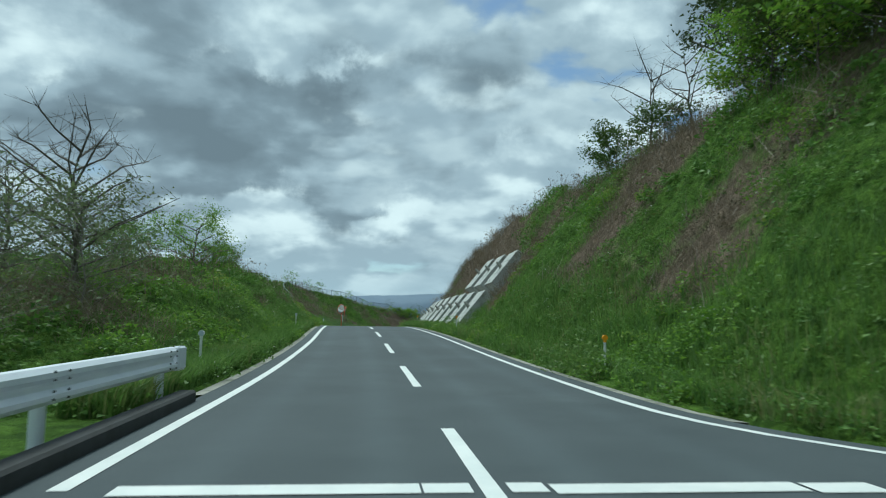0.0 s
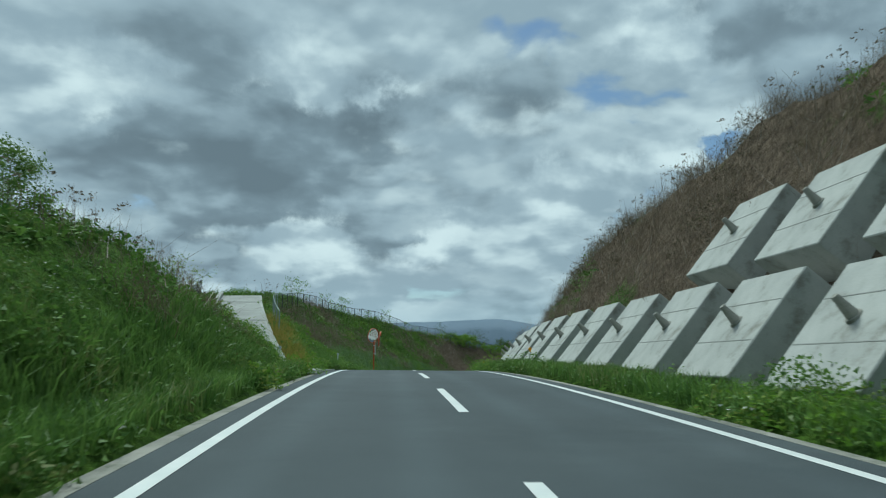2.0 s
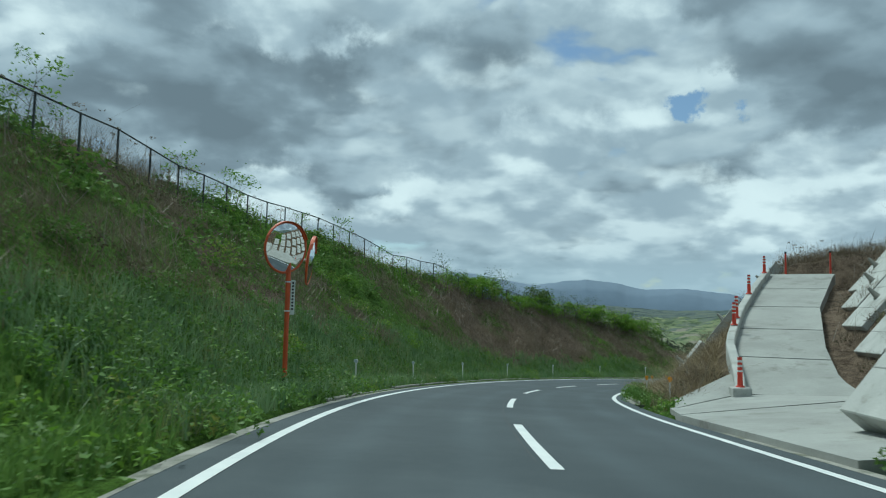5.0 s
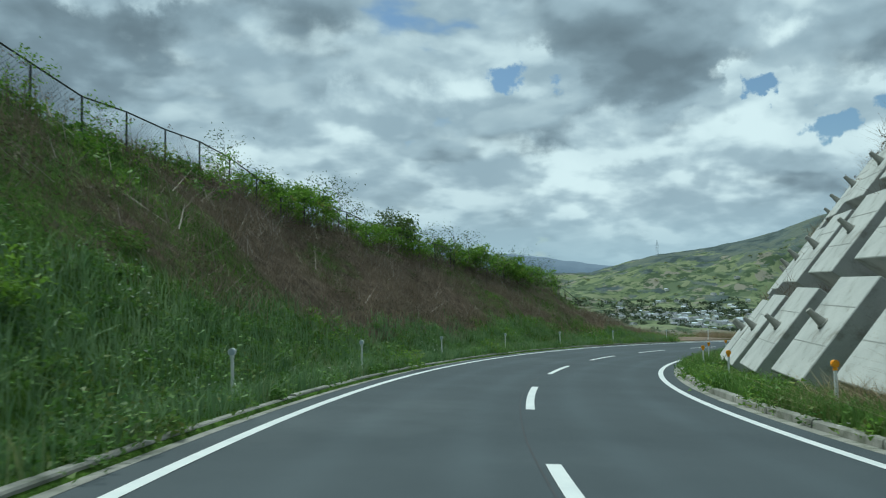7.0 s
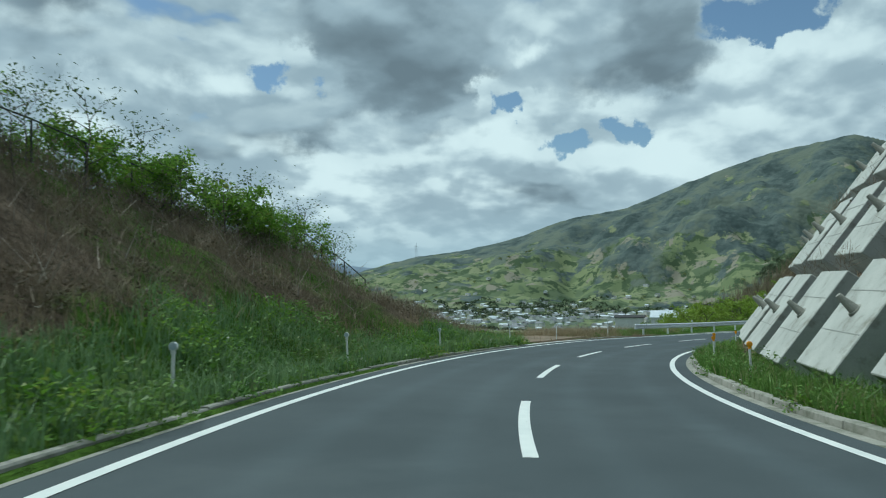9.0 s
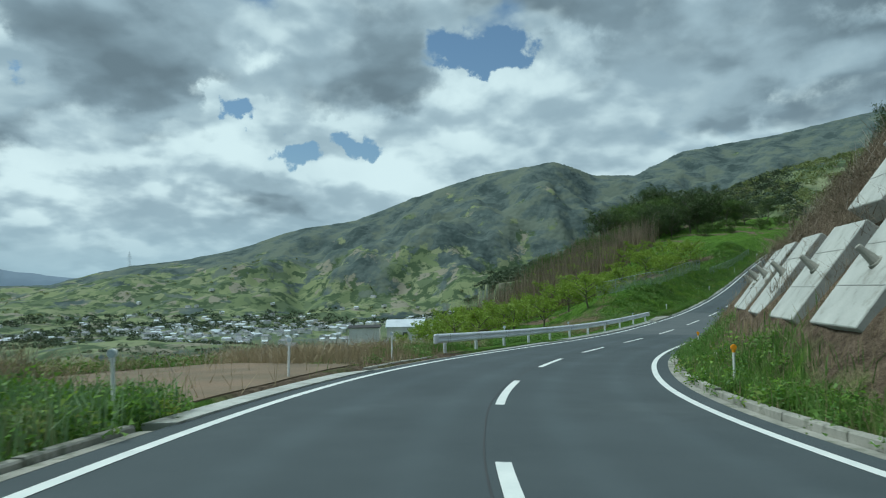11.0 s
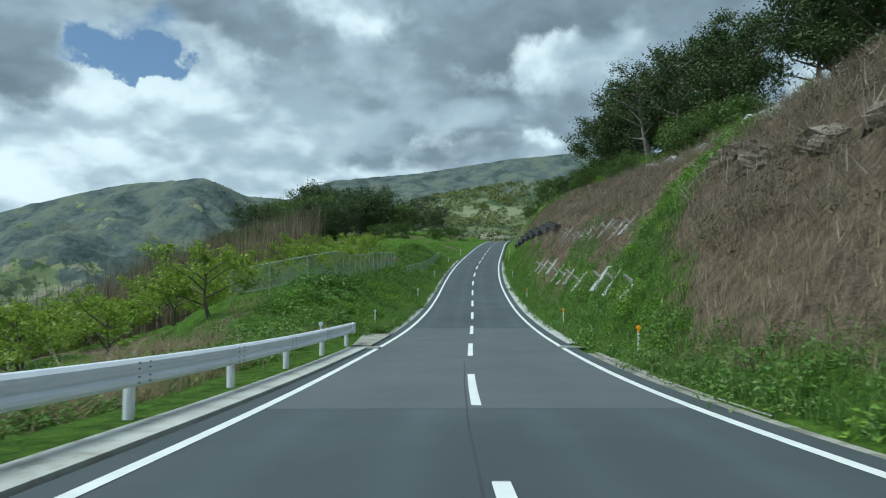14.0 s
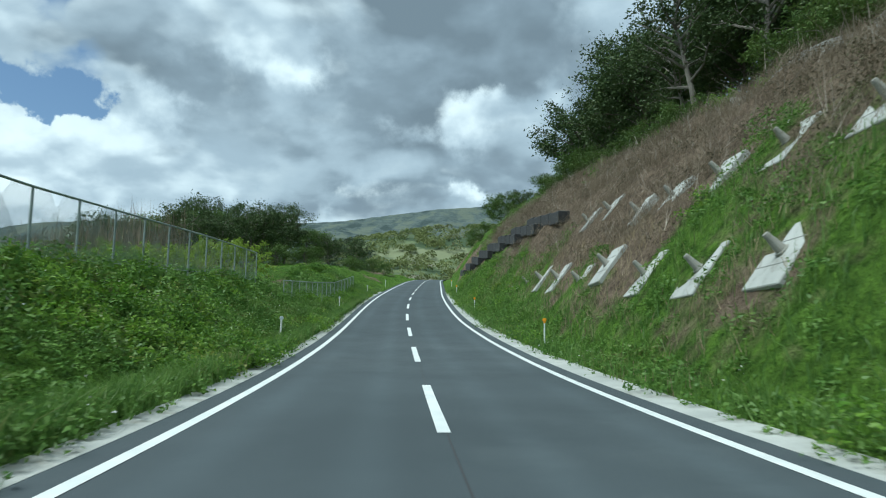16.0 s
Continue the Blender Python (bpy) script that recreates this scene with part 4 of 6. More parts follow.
BIG, ROW = (2.4, 2.55, 1.0), "anchored slabs on the cut slope"
SLAB = "pale concrete anchor slab on a brushy cut slope"
for k in range(13):
    place_block(42.85 + 3.6 * k, 5.58, 1.36, 51, 0.0, BIG, ROW, SLAB)
for k in range(3):
    place_block(43.0 + 3.65 * k, 7.55, 3.78, 51, 0.0, BIG, ROW, SLAB)
CURVE = (2.05, 2.55, 1.05)
for k in range(21):
    s = 109.67 + 3.96 * k
    up = float(np.interp(s, (145, 180), (0, 1.45)))
    place_block(s, 5.97 + up * 0.54, 1.37 + up, 53, 0.0, CURVE, ROW, SLAB)
    if 115 < s < 172:
        place_block(s, 7.78 + up * 0.54, 3.79 + up, 53, 0.0, CURVE, ROW, SLAB)
    if 119 < s < 160:
        place_block(s, 9.6 + up * 0.54, 6.22 + up, 53, 0.0, CURVE, ROW, SLAB)
for k in range(8):
    s = 87.0 + 3.3 * k
    foot = float(np.interp(s, *RAMP_FOOT))
    for row in range(2 if k in (0, 7) else 3):
        d = foot + 1.0 + 1.85 * row
        place_block(s, d, over_axis(s, d) + 0.25, 50, 0.0, CURVE, ROW, "pale concrete anchor slab on the slope above a ramp")
SMALL = (1.25, 1.45, 0.4)
for k in range(-1, 12):
    place_block(223.3 + 3.45 * k, 5.95, over_axis(223.3 + 3.45 * k, 5.95) + 0.05 * math.sin(k * 2.2), 53, 0.0, SMALL, ROW, "pale concrete anchor slab half buried in brush")
for k in range(9):
    place_block(230.3 + 3.4 * k, 8.1, over_axis(230.3 + 3.4 * k, 8.1) + 0.05 * math.sin(k * 1.7), 50, 0.0, SMALL, ROW, "pale concrete anchor slab half buried in brush")
for k in range(6):
    place_block(228.0 + 2.6 * k, 17.0, over_axis(228.0 + 2.6 * k, 17.0), 20, 0.15, SMALL, ROW, "small pale concrete slab on an upper slope")

# ---- curve mirror ----


def curve_mirror(s, d):
    top = empty("traffic_mirror")
    tagged(top, "orange pole with two round convex traffic mirrors on the grass verge", "traffic mirror")
    base = over(s, d, float(bank(s)) * d)
    hd = heading(s - 6)
    bm = bmesh.new()
    rod(bm, 0.055, 0.055, 3.75, Matrix.Translation(base + Vector((0, 0, -0.2))) , 18)
    part("pole", bm, ORANGE, top)
    bm = bmesh.new()
    rod(bm, 0.075, 0.07, 0.62, Matrix.Translation(base + Vector((0, 0, -0.2))), 18)
    part("pole_sleeve", bm, DARK_CONCRETE, top, "dark grey sleeve at the pole foot")
    glass = bpy.data.materials.new("mirror")
    glass.use_nodes = True
    p = glass.node_tree.nodes["Principled BSDF"]
    p.inputs["Base Color"].default_value = (0.82, 0.85, 0.86, 1)
    p.inputs["Metallic"].default_value, p.inputs["Roughness"].default_value = 1.0, 0.02
    for off, turn, up in ((Vector((-0.05, -0.14, 3.42)), 52, 0.0), (Vector((0.30, 0.95, 3.20)), 96, 0.0)):
        m = Matrix.Translation(base) @ Matrix.Rotation(hd, 4, "Z") @ Matrix.Translation(off) @ Matrix.Rotation(radians(turn), 4, "Z") @ Matrix.Rotation(radians(97), 4, "X")
        head = part("mirror_back", dish(0.58, -0.10, 0.0), ORANGE, top, "orange mirror housing")
        head.matrix_world = m
        rim = bmesh.new()
        ring(rim, 0.58, 0.028)
        rim_ob = part("mirror_rim", rim, ORANGE, head)
        face = part("mirror_glass", dish(0.56, 0.07, 0.01), glass, head, "convex mirror face")
        for q in face.data.polygons:
            q.use_smooth = True
        for k in range(9):
            a = radians(30 + k * 15)
            hood = bmesh.new()
            box(hood, (0.155, 0.010, 0.07), Matrix.Rotation(a, 4, "Z") @ Matrix.Translation((0.605, 0, 0.03)) @ Matrix.Rotation(radians(90), 4, "Z"))
            part("hood_strip", hood, ORANGE, head)
        arm = bmesh.new()
        rod(arm, 0.03, 0.03, 0.4 + abs(off.y) * 0.5, Matrix.Translation((0, 0, -0.37 - abs(off.y) * 0.5)), 10)
        part("arm", arm, STEEL, head)
    plate = bmesh.new()
    m = Matrix.Translation(base) @ Matrix.Rotation(hd, 4, "Z") @ Matrix.Translation((0.13, -0.05, 2.28))
    box(plate, (0.10, 0.012, 0.80), m, 0.004)
    sign = part("sign_plate", plate, WHITE, top, "narrow white sign plate with small dark writing")
    for k in range(9):
        bars = bmesh.new()
        box(bars, (0.045, 0.004, 0.045), m @ Matrix.Translation((0, -0.008, 0.33 - k * 0.075)))
        part("mark", bars, DARK_CONCRETE, sign)
    for z in (1.95, 2.62):
        band = bmesh.new()
        rod(band, 0.062, 0.062, 0.03, Matrix.Translation(base + Vector((0, 0, z))), 14)
        part("clamp", band, STEEL, top)
    return top


def dish(radius, bulge, lift):
    bm = bmesh.new()
    rings, seg = 8, 40
    prev = None
    centre = bm.verts.new((0, 0, bulge + lift))
    for i in range(1, rings + 1):
        r = radius * i / rings
        z = bulge * (1 - (i / rings) ** 2) + lift
        now = [bm.verts.new((r * math.cos(2 * math.pi * j / seg), r * math.sin(2 * math.pi * j / seg), z)) for j in range(seg)]
        for j in range(seg):
            k = (j + 1) % seg
            bm.faces.new((centre, now[j], now[k]) if prev is None else (prev[j], now[j], now[k], prev[k]))
        prev = now
    return bm


def ring(bm, radius, r, seg=40, sides=8):
    v = [[bm.verts.new(((radius + r * math.cos(b)) * math.cos(a), (radius + r * math.cos(b)) * math.sin(a), r * math.sin(b))) for b in [2 * math.pi * j / sides for j in range(sides)]] for a in [2 * math.pi * i / seg for i in range(seg)]]
    for i in range(seg):
        for j in range(sides):
            bm.faces.new((v[i][j], v[(i + 1) % seg][j], v[(i + 1) % seg][(j + 1) % sides], v[i][(j + 1) % sides]))


curve_mirror(92.4, -5.15)

# ---- orange lane posts on the ramp kerb ----


def lane_post(p):
    top = empty("lane_post")
    tagged(top, "red flexible marker post with white bands on a ramp kerb", "marker post", "ramp marker posts")
    bm = bmesh.new()
    rod(bm, 0.075, 0.06, 0.82, Matrix.Identity(4), 14)
    part("post", bm, RED, top)
    for k in range(3):
        bm = bmesh.new()
        rod(bm, 0.068 - k * 0.002, 0.066 - k * 0.002, 0.06, Matrix.Translation((0, 0, 0.42 + 0.13 * k)), 14)
        part("band", bm, WHITE, top, "white reflective band")
    bm = bmesh.new()
    rod(bm, 0.13, 0.10, 0.05, Matrix.Identity(4), 16)
    part("foot", bm, RED, top)
    top.matrix_world = Matrix.Translation(p)
    return top


first = lane_post(on_ramp(-0.02, KERB_BOW, 0.34))
for k in (0.36, 0.42, 0.66, 0.93):
    copy_thing(first, Matrix.Translation(on_ramp(k, KERB_BOW, 0.34)))


def edge_pole(p):
    top = empty("edge_pole")
    tagged(top, "thin dark red pole at the top of a ramp", "pole", "ramp top poles")
    bm = bmesh.new()
    rod(bm, 0.045, 0.04, 1.15, Matrix.Translation(p), 10)
    part("shaft", bm, RED, top)
    bm = bmesh.new()
    rod(bm, 0.05, 0.05, 0.10, Matrix.Translation(p + Vector((0, 0, 1.05))), 10)
    part("cap", bm, DARK_CONCRETE, top, "dark cap")


edge_pole(on_ramp(1.0, KERB_BOW, 0.0) + RAMP_SIDE * 0.8)
edge_pole(on_ramp(1.0, FAR_BOW, 0.0) - RAMP_SIDE * 0.2)
block = bmesh.new()
box(block, (0.5, 0.5, 0.5), Matrix.Translation(on_ramp(-0.02, KERB_BOW, 0.10)) @ Matrix.Rotation(heading(96.8), 4, "Z"), 0.03)
tagged(part("post_footing", block, CONCRETE), "square concrete footing of a marker post", "footing")

# ---- fences ----


def fence(points, every, high, mat, mesh_gap, label, top_rail=0.02):
    """Posts, a top rail and wires through world points."""
    top = empty("fence")
    tagged(top, label, "fence", "fences")
    dist = [0.0]
    for a, b in zip(points, points[1:]):
        dist.append(dist[-1] + (b - a).length)

    def on(t):
        i = max(0, min(len(dist) - 2, int(np.searchsorted(dist, t)) - 1))
        return points[i].lerp(points[i + 1], (t - dist[i]) / (dist[i + 1] - dist[i]))
    n = int(dist[-1] / every)
    feet = [on(dist[-1] * k / n) for k in range(n + 1)]
    for p in feet:
        bm = bmesh.new()
        rod(bm, 0.035, 0.03, high + 0.3, Matrix.Translation(p - Vector((0, 0, 0.3))), 6)
        part("post", bm, mat, top)
    for h, r in ((high - 0.02, top_rail), (0.1, 0.012)):
        for a, b in zip(feet, feet[1:]):
            rail = bmesh.new()
            m = Matrix.Translation(a + Vector((0, 0, h))) @ (b - a).to_track_quat("Z", "Y").to_matrix().to_4x4()
            rod(rail, r, r, (b - a).length, m, 5)
            part("rail", rail, mat, top)
    if mesh_gap:
        v, f = [], []
        for a, b in zip(feet, feet[1:]):
            w = (b - a).length
            k = int(w / mesh_gap)
            for i in range(k):
                for lean in (1, -1):
                    x0 = i / k
                    x1 = x0 + lean * (high - 0.1) / w
                    c0, c1 = max(0, min(1, x0)), max(0, min(1, x1))
                    h1 = 0.1 + (high - 0.12) * (abs(c1 - x0) / max(abs(x1 - x0), 1e-6))
                    p, q = a.lerp(b, c0) + Vector((0, 0, 0.1)), a.lerp(b, c1) + Vector((0, 0, h1))
                    t = len(v)
                    side = (b - a).normalized() * 0.006
                    v += [tuple(p - side), tuple(p + side), tuple(q + side), tuple(q - side)]
                    f.append((t, t + 1, t + 2, t + 3))
        mesh_object("wire_mesh", v, f, mat, top)
    return top


DULL = material("dull_green_steel", (0.30, 0.36, 0.34), (0.23, 0.27, 0.26), rough=0.6, metal=0.2, bump=0.05)
fence([spot(s, -float(np.interp(s, (82.5, 90, 112, 150, 160), (10.0, 10.8, 12, 12, 11.2)))) for s in np.arange(82.5, 159, 2.0)], 1.95, 1.15, WIRE, 0.14, "dark wire fence along the crest of the bank", 0.025)
fence([spot(s, d) for s, d in ((71.8, -7.2), (75, -8.2), (79, -9.3), (82.5, -10.0))], 1.7, 1.25, DULL, 0.12, "pale steel fence climbing beside a concrete ramp", 0.022)
fence([spot(s, -(10.0 + (s - 64.5) * 0.31)) for s in (63, 68, 73, 78, 84)], 0.9, 1.15, WIRE, 0.0, "dark picket fence beyond a concrete ramp", 0.02)
fence([spot(s, d, 0.25) for s, d in ((231.5, -13), (232.5, -7.6), (238, -7.5), (245, -7.5), (252, -7.4), (260, -7.2))], 2.0, 1.45, DULL, 0.05, "grey-green chain link fence on the bank", 0.028)
fence([spot(s, d) for s, d in ((262, -6.2), (270, -5.8), (280, -5.6), (292, -5.4))], 2.0, 1.1, DULL, 0.07, "grey chain link fence beside the road", 0.025)
fence([spot(s, d) for s, d in ((205, 17.5), (212, 17.2), (219, 17.0), (221, 20), (222, 24))], 2.0, 1.6, STEEL, 0.10, "tall pale wire fence above the berm", 0.03)

# ---- concrete channel and berm on the upper slope ----
channel = empty("drain_channel")
tagged(channel, "pale concrete drain channel stepping down the slope", "drain channel", kind="structure")
for k in range(15):
    s0 = 224.5 + 2.0 * k
    pts = [spot(s0 + 0.02, 13.9, 0.05), spot(s0 + 1.0, 13.9, 0.05), spot(s0 + 1.97, 13.9, 0.05)]
    kerb_run("channel_piece", pts, 0.5, 0.22, CONCRETE, channel)

# ---- rock head on the bare slope ----
ROCK = material("weathered_rock", (0.150, 0.122, 0.094), (0.235, 0.200, 0.160), scale=0.9, fine=7, rough=0.95, bump=0.8, depth=0.06, tint=0.35, wear=(1.3, 0.55, 0.7, (0.10, 0.085, 0.065)))


def rock_block(s, d, size, seed, label):
    """A ragged block of bedrock standing out of the slope."""
    r = random.Random(seed)
    top = empty("rock")
    tagged(top, label, "rock", "rocks on the bare slope")
    bm = bmesh.new()
    box(bm, size)
    bmesh.ops.subdivide_edges(bm, edges=bm.edges[:], cuts=4, use_grid_fill=True)
    for v in bm.verts:
        q = v.co
        k = 0.10 * math.sin(q.x * 5.1 + seed) + 0.08 * math.sin(q.z * 9.0 + q.x * 3.0) + r.uniform(-0.05, 0.05)
        v.co = q + Vector((r.uniform(-0.05, 0.05), k, k * 0.6))
        v.co.z -= 0.10 * abs(q.x) + 0.12 * abs(q.y)
    m = Matrix.Translation(spot(s, d, -0.02)) @ Matrix.Rotation(heading(s) + radians(90) + r.uniform(-0.15, 0.15), 4, "Z") @ Matrix.Rotation(r.uniform(-0.08, 0.08), 4, "Y")
    ob = part("bedrock", bm, ROCK, top)
    ob.matrix_world = m


for k, (s, d, w, h) in enumerate(((207.5, 9.2, 2.2, 0.5), (211.2, 9.1, 2.4, 0.55), (214.8, 9.0, 1.8, 0.6), (218.2, 9.5, 2.0, 0.5), (221.6, 10.2, 1.4, 0.5))):
    rock_block(s, d, (w * 1.12, 1.1, h), 11 + k, "weathered brown bedrock breaking out of the dry slope")

# ---- stepped dark retaining wall far up the road ----
wall = empty("retaining_wall")
tagged(wall, "dark stepped stone retaining wall beside the far road", "retaining wall", kind="structure")
for k in range(8):
    for j in range(4):
        s0 = 300.5 - k * 5.2 + j * 2.6
        d0 = 5.3 + k * 0.42
        bm = bmesh.new()
        box(bm, (0.62, 2.56, 0.66), Matrix.Translation(over(s0, d0, float(lie(s0, d0)) + 0.3)) @ Matrix.Rotation(heading(s0), 4, "Z") @ Matrix.Rotation(radians(6.5), 4, "X"), 0.04)
        part("stone_course", bm, DARK_CONCRETE, wall)
    BLOCKS.append((304.4 - k * 5.2, 5.3 + k * 0.42, 6.0, 0.5))

# ---- far country: valley, hills and ridges ----
HUB = (35.0, 140.0)
RIDGE = [(-180, 2.5), (-30, 2.0), (-8, 1.2), (0, 1.2), (11, 1.2), (17, 0.8), (24, 0.9), (29, 2.1), (33, 2.6), (37, 3.5), (41.5, 4.95), (45.5, 5.5), (50, 7.2), (56, 9.0), (61.4, 9.7), (64.5, 8.5), (67.5, 8.4), (71, 9.9), (78, 10.6), (84, 11.4), (92, 12.0), (120, 9), (180, 4)]
NEAR = [(-180, -40), (10, -20), (20, -10), (50, -3), (55, 0.2), (60, 2.2), (66, 3.6), (70, 5), (74, 6.8), (80, 8.3), (88, 9.0), (100, 7), (180, -20)]


def land(bearing, r):
    """Height of the far land by bearing in degrees and distance from the hub."""
    ridge = np.tan(np.radians(np.interp(bearing, [q[0] for q in RIDGE], [q[1] for q in RIDGE])))
    back = np.clip((bearing - 62) / 12, 0, 1)
    far = 2650 + 700 * back + 1100 * np.clip((24 - bearing) / 8, 0, 1)
    floor = np.interp(r, (40, 110, 300, 600, 1000, 1600), (-14, -19, -38, -52, -60, -60))
    x, y = r * np.sin(np.radians(bearing)), r * np.cos(np.radians(bearing))
    hills = 26 * billow(x, y, 260, 4, 3)
    u = np.clip((r - 1650) / np.maximum(far - 1650, 1), 0, 1)
    rise = ridge * far * (0.16 * np.minimum(u / 0.4, 1) + 0.84 * np.clip((u - 0.22) / 0.78, 0, 1) ** 1.25)
    z = floor * (1 - np.minimum(u * 1.8, 1)) + rise + hills * np.clip((r - 150) / 300, 0, 1) * (1 - 0.7 * u)
    rib = np.abs(billow(x, y, 420, 5, 9)) * -230 + billow(x, y, 170, 3, 15) * 105 + 52
    z = z + rib * np.sin(np.pi * np.clip(u, 0, 1)) * np.clip(ridge * 9, 0.15, 1)
    z = np.where(r > far, ridge * far * (1 - 0.25 * np.clip((r - far) / 1200, 0, 1)), z)
    hill = np.interp(bearing, [q[0] for q in NEAR], [q[1] for q in NEAR])
    near = np.tan(np.radians(hill)) * 560.0 * np.exp(-((r - 560.0) / 170.0) ** 2) + 14 * billow(x, y, 120, 3, 21)
    near = np.where(r > 330, near, -300)
    return np.where((hill > 0) & (r < 1300), np.maximum(z, near), z)


def country(bearing, r):
    z = land(bearing, r)
    a = np.radians(bearing)
    return np.stack([HUB[0] + r * np.sin(a), HUB[1] + r * np.cos(a), z], -1)


def land_material():
    m = bpy.data.materials.new("hazed_far_country")
    m.use_nodes = True
    tree = m.node_tree
    tree.nodes.clear()
    add = wire(tree)
    at = add("ShaderNodeTexCoord").outputs["Object"]
    warp = add("ShaderNodeTexNoise", {"Vector": at, "Scale": 0.006, "Detail": 3.0}).outputs["Color"]
    bent = add("ShaderNodeVectorMath", {0: at, 1: add("ShaderNodeVectorMath", {0: warp, 1: (90, 90, 0)}, operation="MULTIPLY").outputs[0]}, operation="ADD").outputs[0]
    cells = add("ShaderNodeTexVoronoi", {"Vector": bent, "Scale": 0.022}, distance="MANHATTAN").outputs["Color"]
    one = add("ShaderNodeSeparateColor", {0: cells}).outputs[0]
    fields = ramp(add, one, [(0.0, (0.140, 0.175, 0.090)), (0.22, (0.182, 0.215, 0.112)), (0.45, (0.108, 0.140, 0.080)), (0.62, (0.198, 0.222, 0.128)), (0.88, (0.222, 0.212, 0.165))], "CONSTANT")
    fine = add("ShaderNodeTexNoise", {"Vector": at, "Scale": 0.03, "Detail": 7.0, "Roughness": 0.68}).outputs[0]
    crowns = add("ShaderNodeTexVoronoi", {"Vector": at, "Scale": 0.06}).outputs["Distance"]
    # the blue-grey in all the wood tones paints in the haze of distance
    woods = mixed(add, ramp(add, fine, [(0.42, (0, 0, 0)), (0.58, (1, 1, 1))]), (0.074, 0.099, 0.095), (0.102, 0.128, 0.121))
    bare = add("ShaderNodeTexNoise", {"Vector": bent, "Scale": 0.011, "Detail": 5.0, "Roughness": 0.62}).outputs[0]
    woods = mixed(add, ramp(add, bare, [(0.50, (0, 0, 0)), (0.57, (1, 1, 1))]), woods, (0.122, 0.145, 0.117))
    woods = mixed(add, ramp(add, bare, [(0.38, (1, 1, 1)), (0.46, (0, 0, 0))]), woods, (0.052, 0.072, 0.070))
    split = add("ShaderNodeTexNoise", {"Vector": at, "Scale": 0.0105, "Detail": 7.0, "Roughness": 0.68}).outputs[0]
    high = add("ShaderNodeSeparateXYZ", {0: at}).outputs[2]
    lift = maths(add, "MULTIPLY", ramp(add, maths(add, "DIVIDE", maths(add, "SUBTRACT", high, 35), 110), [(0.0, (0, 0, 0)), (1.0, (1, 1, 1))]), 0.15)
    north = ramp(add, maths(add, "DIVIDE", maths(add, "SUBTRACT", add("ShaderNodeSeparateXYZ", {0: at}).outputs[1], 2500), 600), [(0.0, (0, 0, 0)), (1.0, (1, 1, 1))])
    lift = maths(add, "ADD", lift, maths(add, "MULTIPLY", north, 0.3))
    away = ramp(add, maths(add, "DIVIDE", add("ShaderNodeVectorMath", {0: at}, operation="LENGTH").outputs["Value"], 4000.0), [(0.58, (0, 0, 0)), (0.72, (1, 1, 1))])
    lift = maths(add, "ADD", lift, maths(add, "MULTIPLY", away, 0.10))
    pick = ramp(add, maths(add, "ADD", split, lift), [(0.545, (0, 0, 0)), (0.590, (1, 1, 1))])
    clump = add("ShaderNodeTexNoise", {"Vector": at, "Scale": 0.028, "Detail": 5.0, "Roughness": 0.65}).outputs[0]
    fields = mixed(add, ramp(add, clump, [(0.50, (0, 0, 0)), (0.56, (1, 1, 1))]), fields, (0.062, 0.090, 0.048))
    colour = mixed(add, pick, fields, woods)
    b = add("ShaderNodeBump", {"Height": maths(add, "MULTIPLY", maths(add, "SUBTRACT", fine, crowns), pick), "Strength": 0.6, "Distance": 4.5}).outputs[0]
    p = add("ShaderNodeBsdfPrincipled", {"Base Color": colour, "Roughness": 0.95, "Normal": b})
    p.inputs["Specular IOR Level"].default_value = 0.1
    add("ShaderNodeOutputMaterial", {0: p.outputs[0]})
    return m


HAZED_COUNTRY = land_material()
bear = np.r_[np.arange(-180, -12, 6.0), np.arange(-12, 104, 0.28), np.arange(104, 179, 6.0), 180.0]
dist = np.r_[0.5, 20, 40, 60, 85, np.r_[np.geomspace(110, 1500, 130), np.linspace(1520, 3400, 110), np.linspace(3450, 4700, 14)]]
bb, rr = np.meshgrid(bear, dist, indexing="ij")
v = country(bb, rr)
grow = np.clip((rr - 250) / 500, 0, 1)
v[..., 2] += grow * 5.0 * billow(v[..., 0], v[..., 1], 26, 2, 31)
f = grid_faces(len(bear), len(dist))
tagged(mesh_object("ground_far", v, f[:, ::-1], HAZED_COUNTRY, smooth=True), "wide valley of fields and woods below wooded mountain ridges tinted with haze", "landscape", kind="structure")

# ---- the farthest ridge, across the bay; its blue is painted distance haze ----
HAZE_RIDGE = material("haze_blue_ridge", (0.150, 0.200, 0.262), (0.130, 0.180, 0.240), scale=0.002, fine=0.02, rough=1.0, bump=0.0, tint=0.06)
SKYLINE = [(-40, 2.2), (-20, 2.6), (-10, 2.9), (-6.8, 3.2), (-4.3, 3.3), (-1.5, 3.48), (1.0, 3.55), (3.5, 3.15), (6, 2.7), (8, 2.75), (10.4, 3.1), (12, 2.95), (15, 2.25), (18, 2.38), (21, 2.1), (24, 1.5), (28, 1.2), (36, 0.8)]
ba = np.arange(-40, 36.1, 0.2)
top = np.interp(ba, [q[0] for q in SKYLINE], [q[1] for q in SKYLINE]) + 0.16 * billow(ba, 0 * ba, 2.2, 4, 5)
rows = []
for share, r in ((-0.6, 4150.0), (0.3, 4300.0), (0.75, 4450.0), (1.0, 4600.0), (0.6, 4640.0)):
    a = np.radians(ba)
    rows.append(np.stack([HUB[0] + r * np.sin(a), HUB[1] + r * np.cos(a), r * np.tan(np.radians(top * share)) + 3 + 26 * billow(ba, 0 * ba + share * 40, 1.5, 3, 8) * (share < 0.9)], -1))
v = np.stack(rows, 1)
